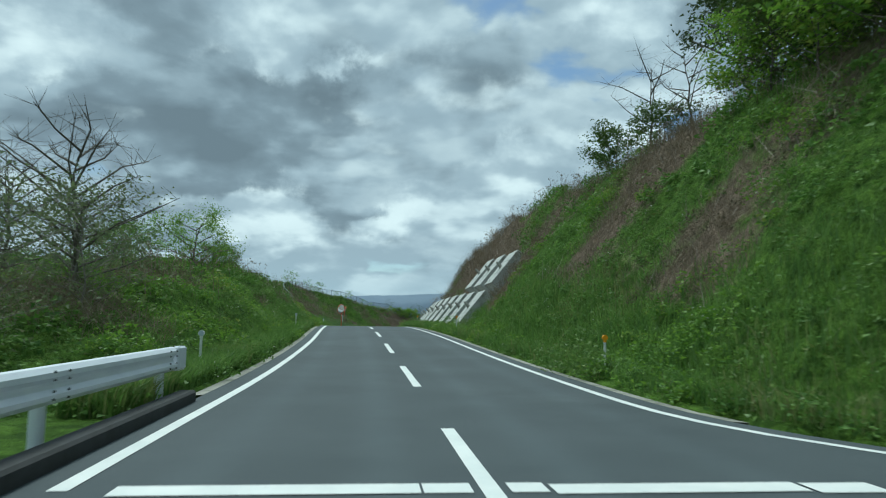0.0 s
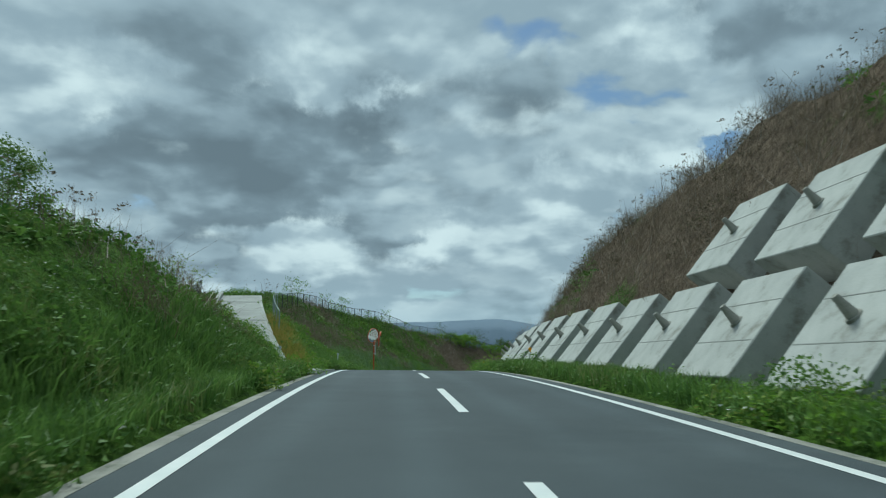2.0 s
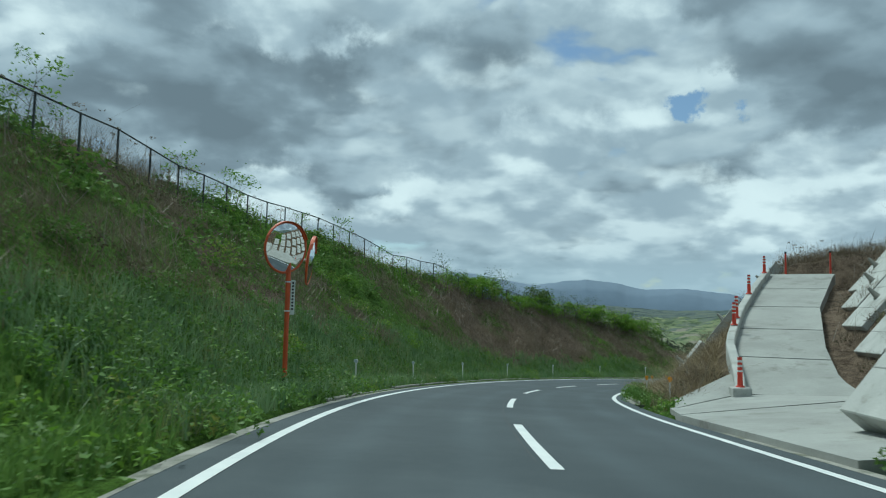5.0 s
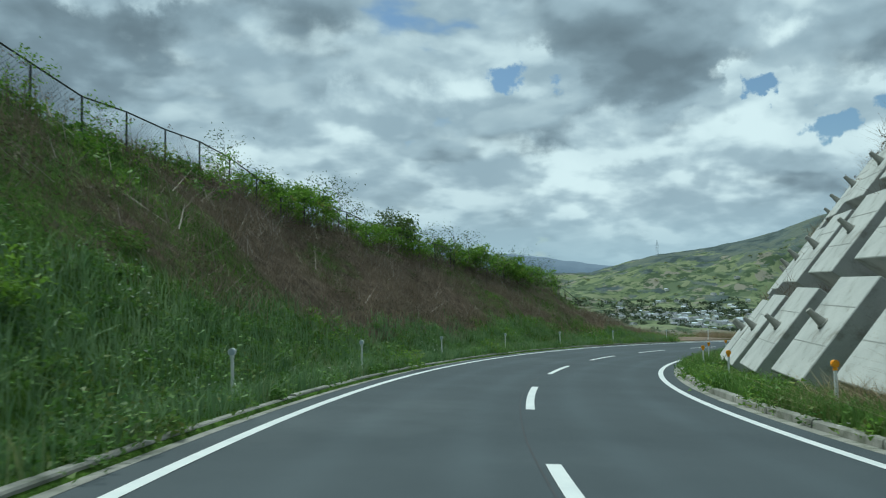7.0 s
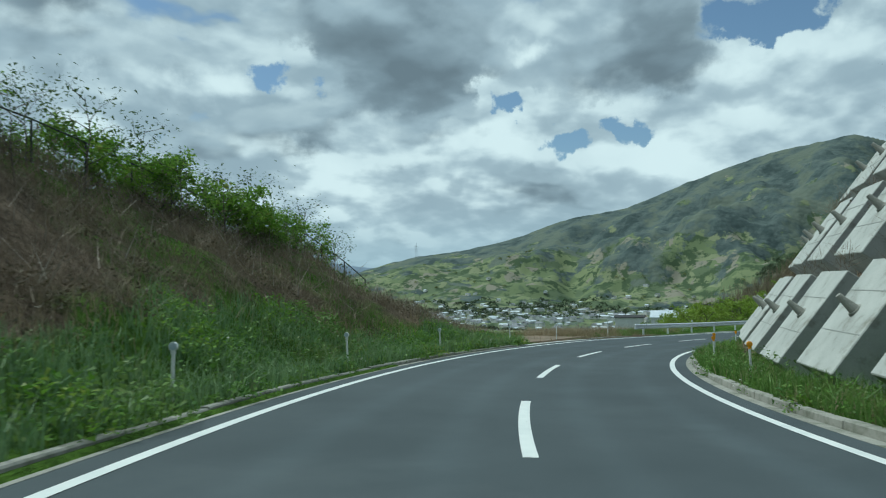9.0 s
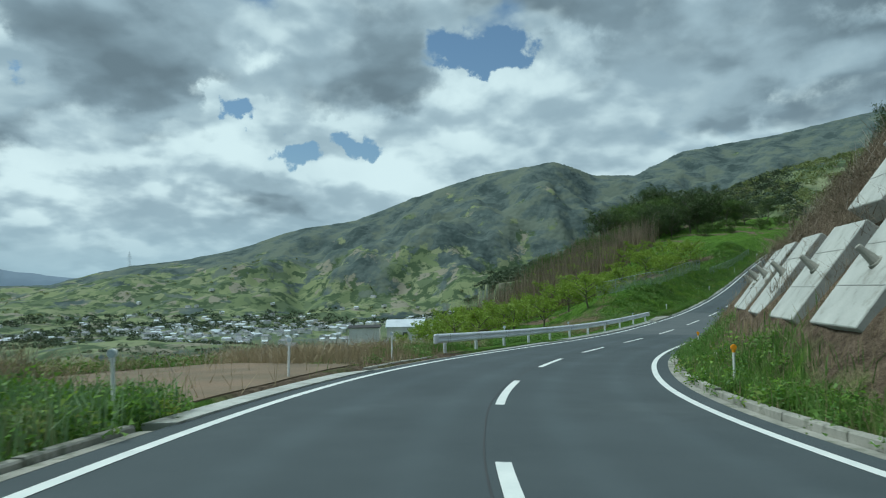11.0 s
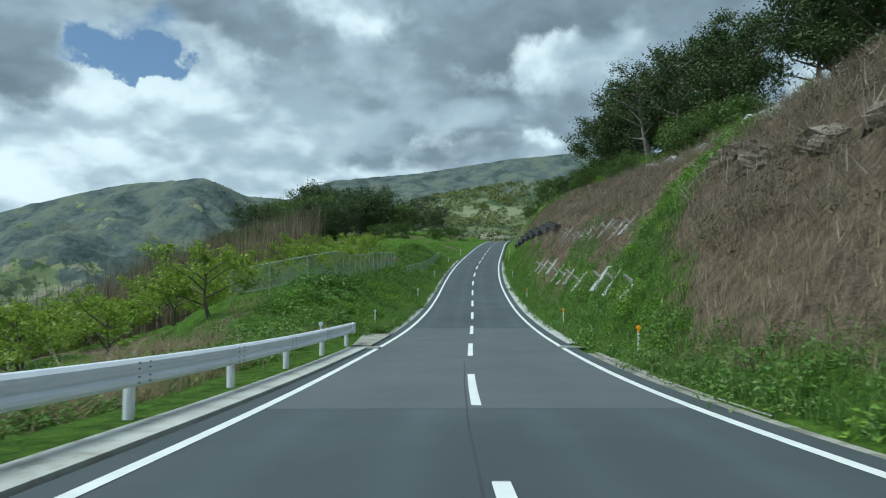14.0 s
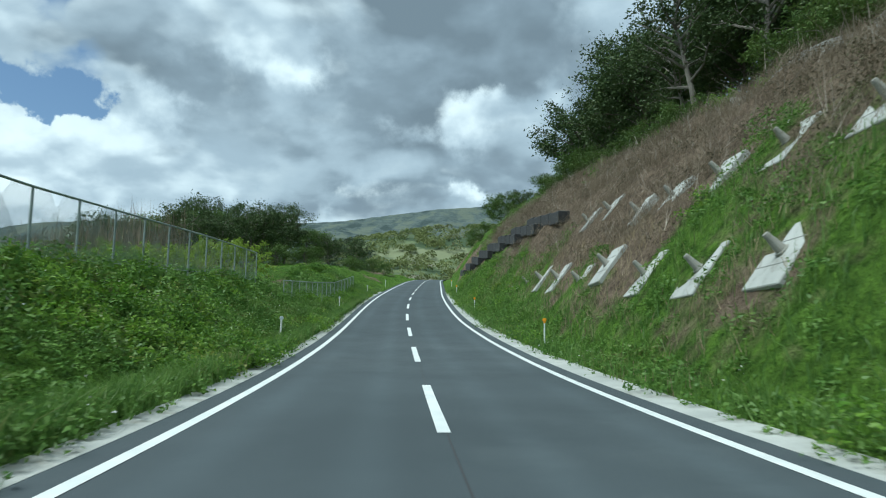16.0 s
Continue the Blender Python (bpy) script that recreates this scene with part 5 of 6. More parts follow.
tagged(mesh_object("backdrop_ridge", v, grid_faces(len(ba), 5)[:, ::-1], HAZE_RIDGE, smooth=True), "mountain ridge far beyond the valley, its haze painted pale blue", "mountain", kind="structure")

# ---- houses in the valley ----
PLASTER = material("pale_plaster", (0.74, 0.74, 0.71), (0.62, 0.62, 0.60), scale=0.3, fine=3, bump=0.0)
TILE = material("grey_roof_tiles", (0.17, 0.18, 0.20), (0.27, 0.28, 0.30), scale=0.4, fine=6, bump=0.2)
METAL_ROOF = material("pale_metal_roof", (0.62, 0.67, 0.71), (0.50, 0.55, 0.60), scale=0.3, fine=4, rough=0.5, bump=0.05)
PANE = material("dark_window", (0.04, 0.05, 0.06), (0.05, 0.06, 0.07), rough=0.15, bump=0.0)


def house(wide, deep, high, rise, roof, name="house", windows=1):
    top = empty(name)
    bm = bmesh.new()
    box(bm, (wide, deep, high), Matrix.Translation((0, 0, high / 2)))
    a = [bm.verts.new((sx * wide / 2, sy * deep / 2, high)) for sx in (-1, 1) for sy in (-1, 1)]
    b = [bm.verts.new((sx * wide / 2, 0, high + rise)) for sx in (-1, 1)]
    bm.faces.new((a[0], a[1], b[0]))
    bm.faces.new((a[2], b[1], a[3]))
    part("wall", bm, PLASTER, top)
    bm = bmesh.new()
    for sy in (-1, 1):
        w = math.hypot(deep / 2 + 0.5, rise)
        m = Matrix.Translation((0, sy * (deep / 4 + 0.12), high + rise / 2 + 0.06)) @ Matrix.Rotation(-sy * math.atan2(rise, deep / 2), 4, "X")
        box(bm, (wide + 0.9, w, 0.16), m)
    part("roof", bm, roof, top)
    for k in range(windows):
        for sy in (-1, 1):
            bm = bmesh.new()
            box(bm, (1.5, 0.06, 1.1), Matrix.Translation(((k - (windows - 1) / 2) * wide / max(windows, 1), sy * (deep / 2 + 0.02), high * 0.55)))
            part("window", bm, PANE, top)
    return top


rnd = random.Random(11)
kinds = [(9, 7, 5.2, 2.0, TILE), (12, 8, 5.6, 2.2, TILE), (8, 6, 3.2, 1.6, METAL_ROOF), (22, 11, 5.0, 1.6, METAL_ROOF), (10, 8, 6.0, 1.9, METAL_ROOF)]
made = {}


def settle(k, b, r, turn, label):
    p = country(np.array(b), np.array(float(r)))
    m = Matrix.Translation((float(p[0]), float(p[1]), float(p[2]) - 0.6)) @ Matrix.Rotation(turn, 4, "Z") @ Matrix.Scale(1.0, 4)
    if k not in made:
        made[k] = house(*kinds[k])
        made[k].matrix_world = m
        ob = made[k]
    else:
        ob = copy_thing(made[k], m)
    tagged(ob, label, "house", "valley houses")


LABELS = ["pale plaster house with a dark tiled roof in the valley", "broad pale house with a dark tiled roof in the valley", "small shed with a pale metal roof in the valley", "long workshop with a pale metal roof in the valley", "pale house with a light metal roof in the valley"]
for n in range(240):
    b, r = rnd.choice((rnd.gauss(35, 5), rnd.uniform(20, 52))), rnd.gauss(1230, 200)
    k = rnd.choice((0, 0, 1, 1, 2, 3, 4))
    settle(k, b, max(820, min(1800, r)), rnd.choice((0.3, 1.87)) + rnd.uniform(-0.2, 0.2), LABELS[k])
# the rest of the town, too many to count
for mat, n, name, label in ((TILE, 130, "town_roofs", "dark tiled roofs of the distant town"), (METAL_ROOF, 90, "town_roofs", "pale metal roofs of the distant town")):
    walls, roofs = bmesh.new(), bmesh.new()
    for k in range(n):
        b, r = rnd.choice((rnd.gauss(33, 6), rnd.uniform(18, 52))), max(900, min(2000, rnd.gauss(1450, 240)))
        p = country(np.array(b), np.array(r))
        m = Matrix.Translation((float(p[0]), float(p[1]), float(p[2]))) @ Matrix.Rotation(rnd.choice((0.3, 1.87)) + rnd.uniform(-0.2, 0.2), 4, "Z")
        w, e = rnd.uniform(8, 16), rnd.uniform(6, 9)
        box(walls, (w, e, 5.5), m @ Matrix.Translation((0, 0, 2.2)))
        for sy in (-1, 1):
            box(roofs, (w + 0.8, e * 0.60, 0.2), m @ Matrix.Translation((0, sy * e * 0.27, 5.7)) @ Matrix.Rotation(-sy * 0.42, 4, "X"))
    tagged(part("town_walls", walls, PLASTER), "pale walls of the distant town houses", "houses", kind="stuff")
    tagged(part(name, roofs, mat), label, "houses", kind="stuff")
for n in range(46):
    b, r = rnd.uniform(40, 60), rnd.uniform(620, 1500)
    k = rnd.choice((0, 1, 2, 4))
    settle(k, b, r, rnd.uniform(0, 3), LABELS[k])
shed = house(11, 13, 4.8, 1.9, METAL_ROOF, "barn", 1)
shed.matrix_world = Matrix.Translation((192, 292, -17.2)) @ Matrix.Rotation(radians(-52), 4, "Z")
tagged(shed, "white walled barn with a pale metal roof below the road", "barn")
# a dark house-shaped block added in place of the trees by the barn
tree_block = house(9, 7, 4.6, 0.6, TILE, "dark_shed", 0)
tree_block.matrix_world = Matrix.Translation((182, 300, -17.0)) @ Matrix.Rotation(radians(-52), 4, "Z")
tree_block.children[0].data.materials[0] = DARK_CONCRETE
tagged(tree_block, "dark house-shaped block in place of trees beside a white barn", "shed")

# ---- pylon on the ridge ----
pylon = empty("pylon")
tagged(pylon, "thin steel lattice power pylon on a far ridge", "pylon")
p0 = country(np.array(29.1), np.array(2560.0))
foot = Vector((float(p0[0]), float(p0[1]), float(p0[2]) - 4))
for sx in (-1, 1):
    for sy in (-1, 1):
        bm = bmesh.new()
        a, b = foot + Vector((sx * 4, sy * 4, 0)), foot + Vector((sx * 0.8, sy * 0.8, 58))
        rod(bm, 0.45, 0.3, (b - a).length, Matrix.Translation(a) @ (b - a).to_track_quat("Z", "Y").to_matrix().to_4x4(), 5)
        part("leg", bm, STEEL, pylon)
for z, w in ((34, 9), (40, 8), (46, 6)):
    bm = bmesh.new()
    box(bm, (2 * w, 0.7, 0.7), Matrix.Translation(foot + Vector((0, 0, z))))
    part("cross_arm", bm, STEEL, pylon)

# ---- plants ----
GRASS = leaf_material("grass_blades", (0.066, 0.150, 0.026), (0.215, 0.345, 0.085), (0.24, 0.25, 0.10), 0.35, 0.45)
TALL = leaf_material("tall_grass", (0.105, 0.205, 0.080), (0.270, 0.380, 0.185), (0.24, 0.27, 0.12), 0.4, 0.35)
WEEDS = leaf_material("weed_leaves", (0.054, 0.134, 0.022), (0.200, 0.330, 0.072), (0.17, 0.20, 0.06), 0.5, 0.3)
BRIGHT = leaf_material("bright_leaves", (0.090, 0.210, 0.018), (0.260, 0.410, 0.060), (0.30, 0.33, 0.08), 0.4, 0.4)
ORCHARD = leaf_material("orchard_leaves", (0.18, 0.28, 0.035), (0.30, 0.39, 0.065), (0.29, 0.32, 0.08), 0.3, 0.4)
DARK = leaf_material("dark_leaves", (0.040, 0.070, 0.027), (0.098, 0.142, 0.048), (0.095, 0.105, 0.04), 0.25, 0.15)
MIDDLE = leaf_material("mid_leaves", (0.060, 0.115, 0.026), (0.125, 0.185, 0.045), (0.15, 0.15, 0.06), 0.25, 0.25)
BRUSH = leaf_material("dry_brush", (0.155, 0.122, 0.086), (0.290, 0.236, 0.168), (0.13, 0.10, 0.055), 0.4, 0.15)
BRAMBLE = leaf_material("dead_bramble", (0.070, 0.064, 0.038), (0.165, 0.138, 0.090), (0.10, 0.13, 0.04), 0.5, 0.15)
STRAW = leaf_material("straw", (0.25, 0.195, 0.115), (0.44, 0.36, 0.23), (0.28, 0.22, 0.13), 0.5, 0.2)
TWIG = leaf_material("dead_twigs", (0.28, 0.24, 0.19), (0.42, 0.37, 0.31), (0.18, 0.15, 0.11), 0.5, 0.0)
SHRUB = leaf_material("shrub_leaves", (0.085, 0.165, 0.035), (0.200, 0.300, 0.080), (0.17, 0.21, 0.06), 0.4, 0.35)
OLIVE = leaf_material("olive_leaves", (0.115, 0.150, 0.070), (0.200, 0.240, 0.115), (0.20, 0.19, 0.11), 0.4, 0.35)
FLOWER = leaf_material("small_white_flowers", (0.65, 0.66, 0.60), (0.75, 0.75, 0.70), (0.6, 0.6, 0.5), 0.5, 0.2)
BARK = material("bark", (0.085, 0.070, 0.055), (0.13, 0.115, 0.095), scale=2.0, fine=14, bump=0.8, depth=0.03, tint=0.3)
PALE_BARK = material("pale_bark", (0.24, 0.22, 0.19), (0.15, 0.13, 0.11), scale=2.0, fine=14, bump=0.6, depth=0.02, tint=0.3)
rng = np.random.default_rng(4)


def blade_mesh(name, p, high, wide, lean, mat, label, bend=False, parent=None, kind="stuff", category="grass"):
    """Grass blades or thin stems standing at the points p."""
    n = len(p)
    a = rng.uniform(0, 2 * np.pi, n)
    high = np.broadcast_to(high, n) * rng.uniform(0.6, 1.25, n)
    wide = np.broadcast_to(wide, n) * rng.uniform(0.7, 1.3, n)
    side = np.stack([np.cos(a), np.sin(a), 0 * a], -1) * (wide / 2)[:, None]
    b = rng.uniform(0, 2 * np.pi, n)
    out = np.stack([np.cos(b), np.sin(b), 0 * b], -1) * (np.abs(rng.normal(0, 1, n)) * lean * high)[:, None]
    tip = p + out + np.stack([0 * a, 0 * a, high], -1)
    if bend:
        mid = p + out * 0.3 + np.stack([0 * a, 0 * a, high * 0.62], -1)
        v = np.stack([p - side, p + side, mid - side * 0.8, mid + side * 0.8, tip], 1)
        k = np.arange(n)[:, None] * 5
        f = np.concatenate([k + np.array([0, 1, 3]), k + np.array([0, 3, 2]), k + np.array([2, 3, 4])])
    else:
        v = np.stack([p - side, p + side, tip], 1)
        f = np.arange(n)[:, None] * 3 + np.array([0, 1, 2])
    ob = mesh_object(name, v, f, mat, parent)
    return tagged(ob, label, category, kind=kind) if label else ob


def leaf_quads(p, size, flat=0.5, three=False):
    """Diamond leaves of a size at p, turned at random; flat: 1 lies level."""
    n = len(p)
    u = rng.normal(0, 1, (n, 3))
    u[:, 2] *= 1 - flat
    u /= np.linalg.norm(u, axis=1)[:, None]
    w = rng.normal(0, 1, (n, 3))
    w[:, 2] *= 1 - flat
    w -= u * (w * u).sum(1)[:, None]
    w /= np.maximum(np.linalg.norm(w, axis=1), 1e-4)[:, None]
    s = (np.broadcast_to(size, n) * rng.uniform(0.6, 1.35, n))[:, None]
    if three:
        return np.stack([p - u * s * 0.5 - w * s * 0.32, p - u * s * 0.5 + w * s * 0.32, p + u * s * 0.6], 1)
    return np.stack([p - u * s * 0.5, p + w * s * 0.30, p + u * s * 0.55, p - w * s * 0.30], 1)


def leaf_mesh(name, p, size, mat, label="", flat=0.5, parent=None, kind="stuff", category="plants", three=True):
    n = 3 if three else 4
    ob = mesh_object(name, leaf_quads(p, size, flat, three), np.arange(len(p))[:, None] * n + np.arange(n), mat, parent)
    return tagged(ob, label, category, kind=kind) if label else ob


def patchy(x, y, k=1.0):
    return 0.5 + 0.27 * np.sin(x * 0.47 * k + 2.1 * np.sin(y * 0.23 * k)) + 0.23 * np.sin(y * 0.61 * k + 1.7 * np.sin(x * 0.35 * k + 1.0))


def sown(n, s0, s1, side, low=-0.45, beyond=3.0):
    """Points on a slope with their dryness, kept off slabs, ramps, dirt and roadway."""
    table = RIGHT if side > 0 else LEFT
    s = rng.uniform(s0, s1, n)
    foot, crest = smooth_table(table, 1, s), smooth_table(table, 2, s)
    lines = smooth_table(RIGHT_LINE if side > 0 else LEFT_LINE, 1, s)
    start = np.minimum(foot + low, lines + 0.75)
    a = start + (crest + beyond - start) * rng.uniform(0, 1, n)
    keep = a > lines + 0.66
    u = np.clip((a - foot) / np.maximum(crest - foot, 0.3), 0, 1.2)
    want = dryness(s, a, side)[0]
    d = side * a
    if side < 0:
        keep &= ~((s > 61.8) & (s < 84) & (d > -(8.9 + (s - 64.5) * 0.30)) & (d < -(4.9 + (s - 64.5) * 0.345)))
        keep &= ~((s > 57) & (s < 66.5) & (a < 5.1))
        keep &= ~((s > 161.8) & (s < 170.5 + (a - 4.6) * 0.4) & (a < 12.8) & (rng.uniform(0, 1, n) < 0.96))
        keep &= ~((s > 216.5) & (s < 222.8) & (a < 4.1))
        keep &= ~((s > 177) & (s < 217) & (a < 3.75))
    else:
        keep &= ~((s > 84) & (s < 117.5) & (d > np.interp(s, (84, 92, 94.5, 97.2, 102, 107, 117), (3.4, 3.5, 4.0, 5.8, 6.4, 7.4, 9.9))) & (d < np.interp(s, RAMP_FOOT[0], RAMP_FOOT[1])))
        keep &= ~((s > 93.5) & (s < 99) & (d < 6.6) & (d > 3.8 + (s - 94) * 0.3))
        for bs, bd, hs, hd in BLOCKS:
            keep &= ~((np.abs(s - bs) < hs) & (np.abs(d - bd) < hd))
    p = ground(s, d)
    is_dry = want > rng.uniform(0.36, 0.64, n)
    return s[keep], d[keep], u[keep], p[keep], is_dry[keep]


def lump(p, count, radius, tall):
    """Points in low mounds over p."""
    q = np.repeat(p, count, 0)
    r = np.repeat(np.broadcast_to(radius, len(p)), count)
    g = rng.normal(0, 1, (len(q), 3))
    g /= np.linalg.norm(g, axis=1)[:, None]
    g *= (rng.uniform(0.35, 1, len(q)) ** 0.5 * r)[:, None]
    g[:, 2] = np.abs(g[:, 2]) * tall
    return q + g


SECTIONS = [("near", 1, -4, 92, 5200), ("near", -1, 9, 84, 3600), ("curve", -1, 84, 166, 5200), ("curve", 1, 95, 222, 6000), ("end", 1, 222, 300, 5000), ("end", -1, 160, 300, 5200)]
for zone, side, s0, s1, base in SECTIONS:
    span = s1 - s0
    # blades
    s, d, u, p, dry = sown(int(span * 700), s0, s1, side, beyond=5.0 if s0 != 9 else 9.0)
    low = u < 0.28
    blade_mesh("grass", p[~dry & ~low], 0.24, 0.020, 0.5, GRASS, "green grass on the road bank")
    if (dry & ~low).any():
        blade_mesh("dry_grass", p[dry & ~low], 0.40, 0.014, 0.7, STRAW if zone == "end" and side < 0 else BRUSH, "brown dry grass and brush on the bank", category="dry grass")
    blade_mesh("dry_grass", p[dry & low], 0.40, 0.018, 0.4, STRAW, "straw coloured dry grass at the road edge", category="dry grass")
    # the tall verge
    s, d, u, p, dry = sown(int(span * 620), s0, s1, side, low=-0.45, beyond=-3.5)
    ok = (u < 0.34) & ~dry & ~((side < 0) & (s > 176) & (s < 222) & (np.abs(d) < 4.9)) & ((zone != "end") | (rng.uniform(0, 1, len(s)) < 0.4))
    blade_mesh("verge_grass", p[ok], 0.42, 0.020, 0.55, TALL if zone == "curve" and side < 0 else GRASS, "tall green grass along the verge", bend=True)
    # mounds of weeds, finer near the road
    s, d, u, p, dry = sown(int(span * 62), s0, s1, side, beyond=(2.0 if zone == "end" and side < 0 else 5.0) if s0 != 9 else 9.0)
    dry = dry | ((side < 0) & (s > 177) & (s < 221) & (np.abs(d) < 5.5))
    wet, near = p[~dry], u[~dry] < 0.55
    low, up = wet[near], wet[~near]
    leaf_mesh("weeds", lump(low, 72, rng.uniform(0.18, 0.55, len(low)), 0.9), 0.070, WEEDS, "leafy green weeds covering the bank", 0.45)
    leaf_mesh("weeds", lump(up, 26, rng.uniform(0.25, 0.70, len(up)), 0.8), 0.15, WEEDS, "leafy green weeds on the upper bank", 0.5)
    some = wet[patchy(wet[:, 0], wet[:, 1], 0.8) > 0.62]
    if len(some):
        leaf_mesh("bright_weeds", lump(some, 44, rng.uniform(0.25, 0.6, len(some)), 0.9), 0.080, BRIGHT, "bright green leafy weeds on the bank", 0.45)
    few = wet[rng.uniform(0, 1, len(wet)) < 0.035]
    if len(few):
        leaf_mesh("small_flowers", lump(few, 12, 0.5, 0.8), 0.05, FLOWER, "scattered small white flowers in the grass", 0.6, category="flowers")
    # leafy mounds standing out of the rest
    at = s[~dry]
    m = wet[(patchy(wet[:, 1], wet[:, 0], 1.7) > 0.6) & (rng.uniform(0, 1, len(wet)) < np.where((side > 0) & (at > 208) & (at < 228), 0.30, 0.11)) & ((at < 150) | (at > 194))]
    for which, mat in enumerate((SHRUB, BRIGHT, WEEDS)):
        q = m[which::3]
        if len(q):
            leaf_mesh("leafy_mounds", lump(q, 330, rng.uniform(0.45, 0.95, len(q)), 0.95), 0.078, mat, "rounded leafy mounds on the green bank", 0.4)
    # tangled brush
    brown = p[dry & (u > 0.2)]
    if len(brown):
        q = lump(brown, 30, rng.uniform(0.35, 0.7, len(brown)), 0.8)
        blade_mesh("brush", q, 0.36, 0.012, 1.2, STRAW if zone == "end" and side < 0 else BRUSH, "tangled dry brown brush on the slope", category="brush")
        some = brown[(patchy(brown[:, 0], brown[:, 1], 1.9) > 0.5) & (rng.uniform(0, 1, len(brown)) < 0.34)]
        if len(some) and not (zone == "end" and side < 0):
            leaf_mesh("brambles", lump(some, 85, rng.uniform(0.3, 0.85, len(some)), 0.8), 0.062, BRAMBLE, "dark dead bramble mounds in the dry brush", 0.3, category="brush")
        q = lump(brown[::6], 5, 0.7, 0.6)
        blade_mesh("dead_stalks", q, 0.85, 0.020, 1.0, TWIG, "pale dead stalks in the brush", category="brush")

# the straw mound beside the ramp, and the golden tuft at the foot of the other ramp
s, d = rng.uniform(97, 114, 34000), rng.uniform(4.6, 10, 34000)
ok = (d < np.interp(s, (97, 102, 107, 117), (5.8, 6.5, 7.5, 9.9))) & (s > 97.4 + (d - 4.5) * 1.1)
clump = 0.55 * np.maximum(billow(s[ok], d[ok] * 1.2, 1.6, 2, 83) + 0.2, 0)
blade_mesh("straw_grass", ground(s[ok], d[ok]) + np.stack([0 * clump, 0 * clump, clump], -1), 0.55, 0.020, 1.5, STRAW, "straw coloured dry grass on a mound", category="dry grass")
s, d = rng.uniform(65.6, 76, 9000), rng.uniform(-9.0, -4.6, 9000)
ok = (-d < 5.2 + (s - 64.5) * 0.33) & (-d > 4.7 + (s - 66) * 0.27) 
blade_mesh("golden_grass", ground(s[ok], d[ok]), 0.62, 0.022, 0.7, leaf_material("golden_grass", (0.30, 0.26, 0.05), (0.42, 0.34, 0.09), (0.20, 0.22, 0.04), 0.8), "golden yellow grass at the foot of a ramp", category="dry grass")

# dead twigs hanging over the tops of the slabs
over_edge = []
for bs, bd, hs, hd in BLOCKS:
    if hs > 1.5 and rng.uniform(0, 1) < 0.6:
        n = int(rng.integers(25, 80))
        q = np.stack([rng.normal(bs + rng.uniform(-0.8, 0.8), 0.5, n), rng.uniform(bd + 0.72, bd + 1.15, n)], -1)
        x, y, z = plan(q[:, 0], q[:, 1])
        h = float(lie(bs, bd + 1.9)) if bd > 7 else 2.45 + float(np.interp(bs, (145, 180), (0, 1.45)))
        over_edge.append(np.stack([x, y, z + h + (q[:, 1] - bd - 0.8) * 1.1 + rng.uniform(-0.25, 0.1, n)], -1))
blade_mesh("hanging_twigs", np.concatenate(over_edge), 0.45, 0.013, 1.5, BRUSH, "dead brown twigs hanging over the slab tops", category="brush")

# tall stalks along the crests
for s0, s1, side, n in ((-5, 92, 1, 1500), (100, 175, 1, 900), (20, 58, -1, 700), (82, 160, -1, 700)):
    table = RIGHT if side > 0 else LEFT
    s = rng.uniform(s0, s1, n)
    d = side * (smooth_table(table, 2, s) + rng.normal(-0.2, 0.8, n))
    p = ground(s, d)
    if side > 0:
        ok = ~((s > 84) & (s < 117.5))
        p = p[ok]
    blade_mesh("crest_stalks", p, 1.15, 0.022, 0.22, BRUSH, "tall dry stalks along the crest of the bank", category="dry grass")
    tips = p[::3] + np.stack([rng.normal(0, 0.15, len(p[::3])), rng.normal(0, 0.15, len(p[::3])), rng.uniform(0.8, 1.3, len(p[::3]))], -1)
    leaf_mesh("seed_heads", lump(tips, 7, 0.10, 1.0), 0.07, BRUSH, "dark seed heads on tall stalks", 0.2, category="dry grass")


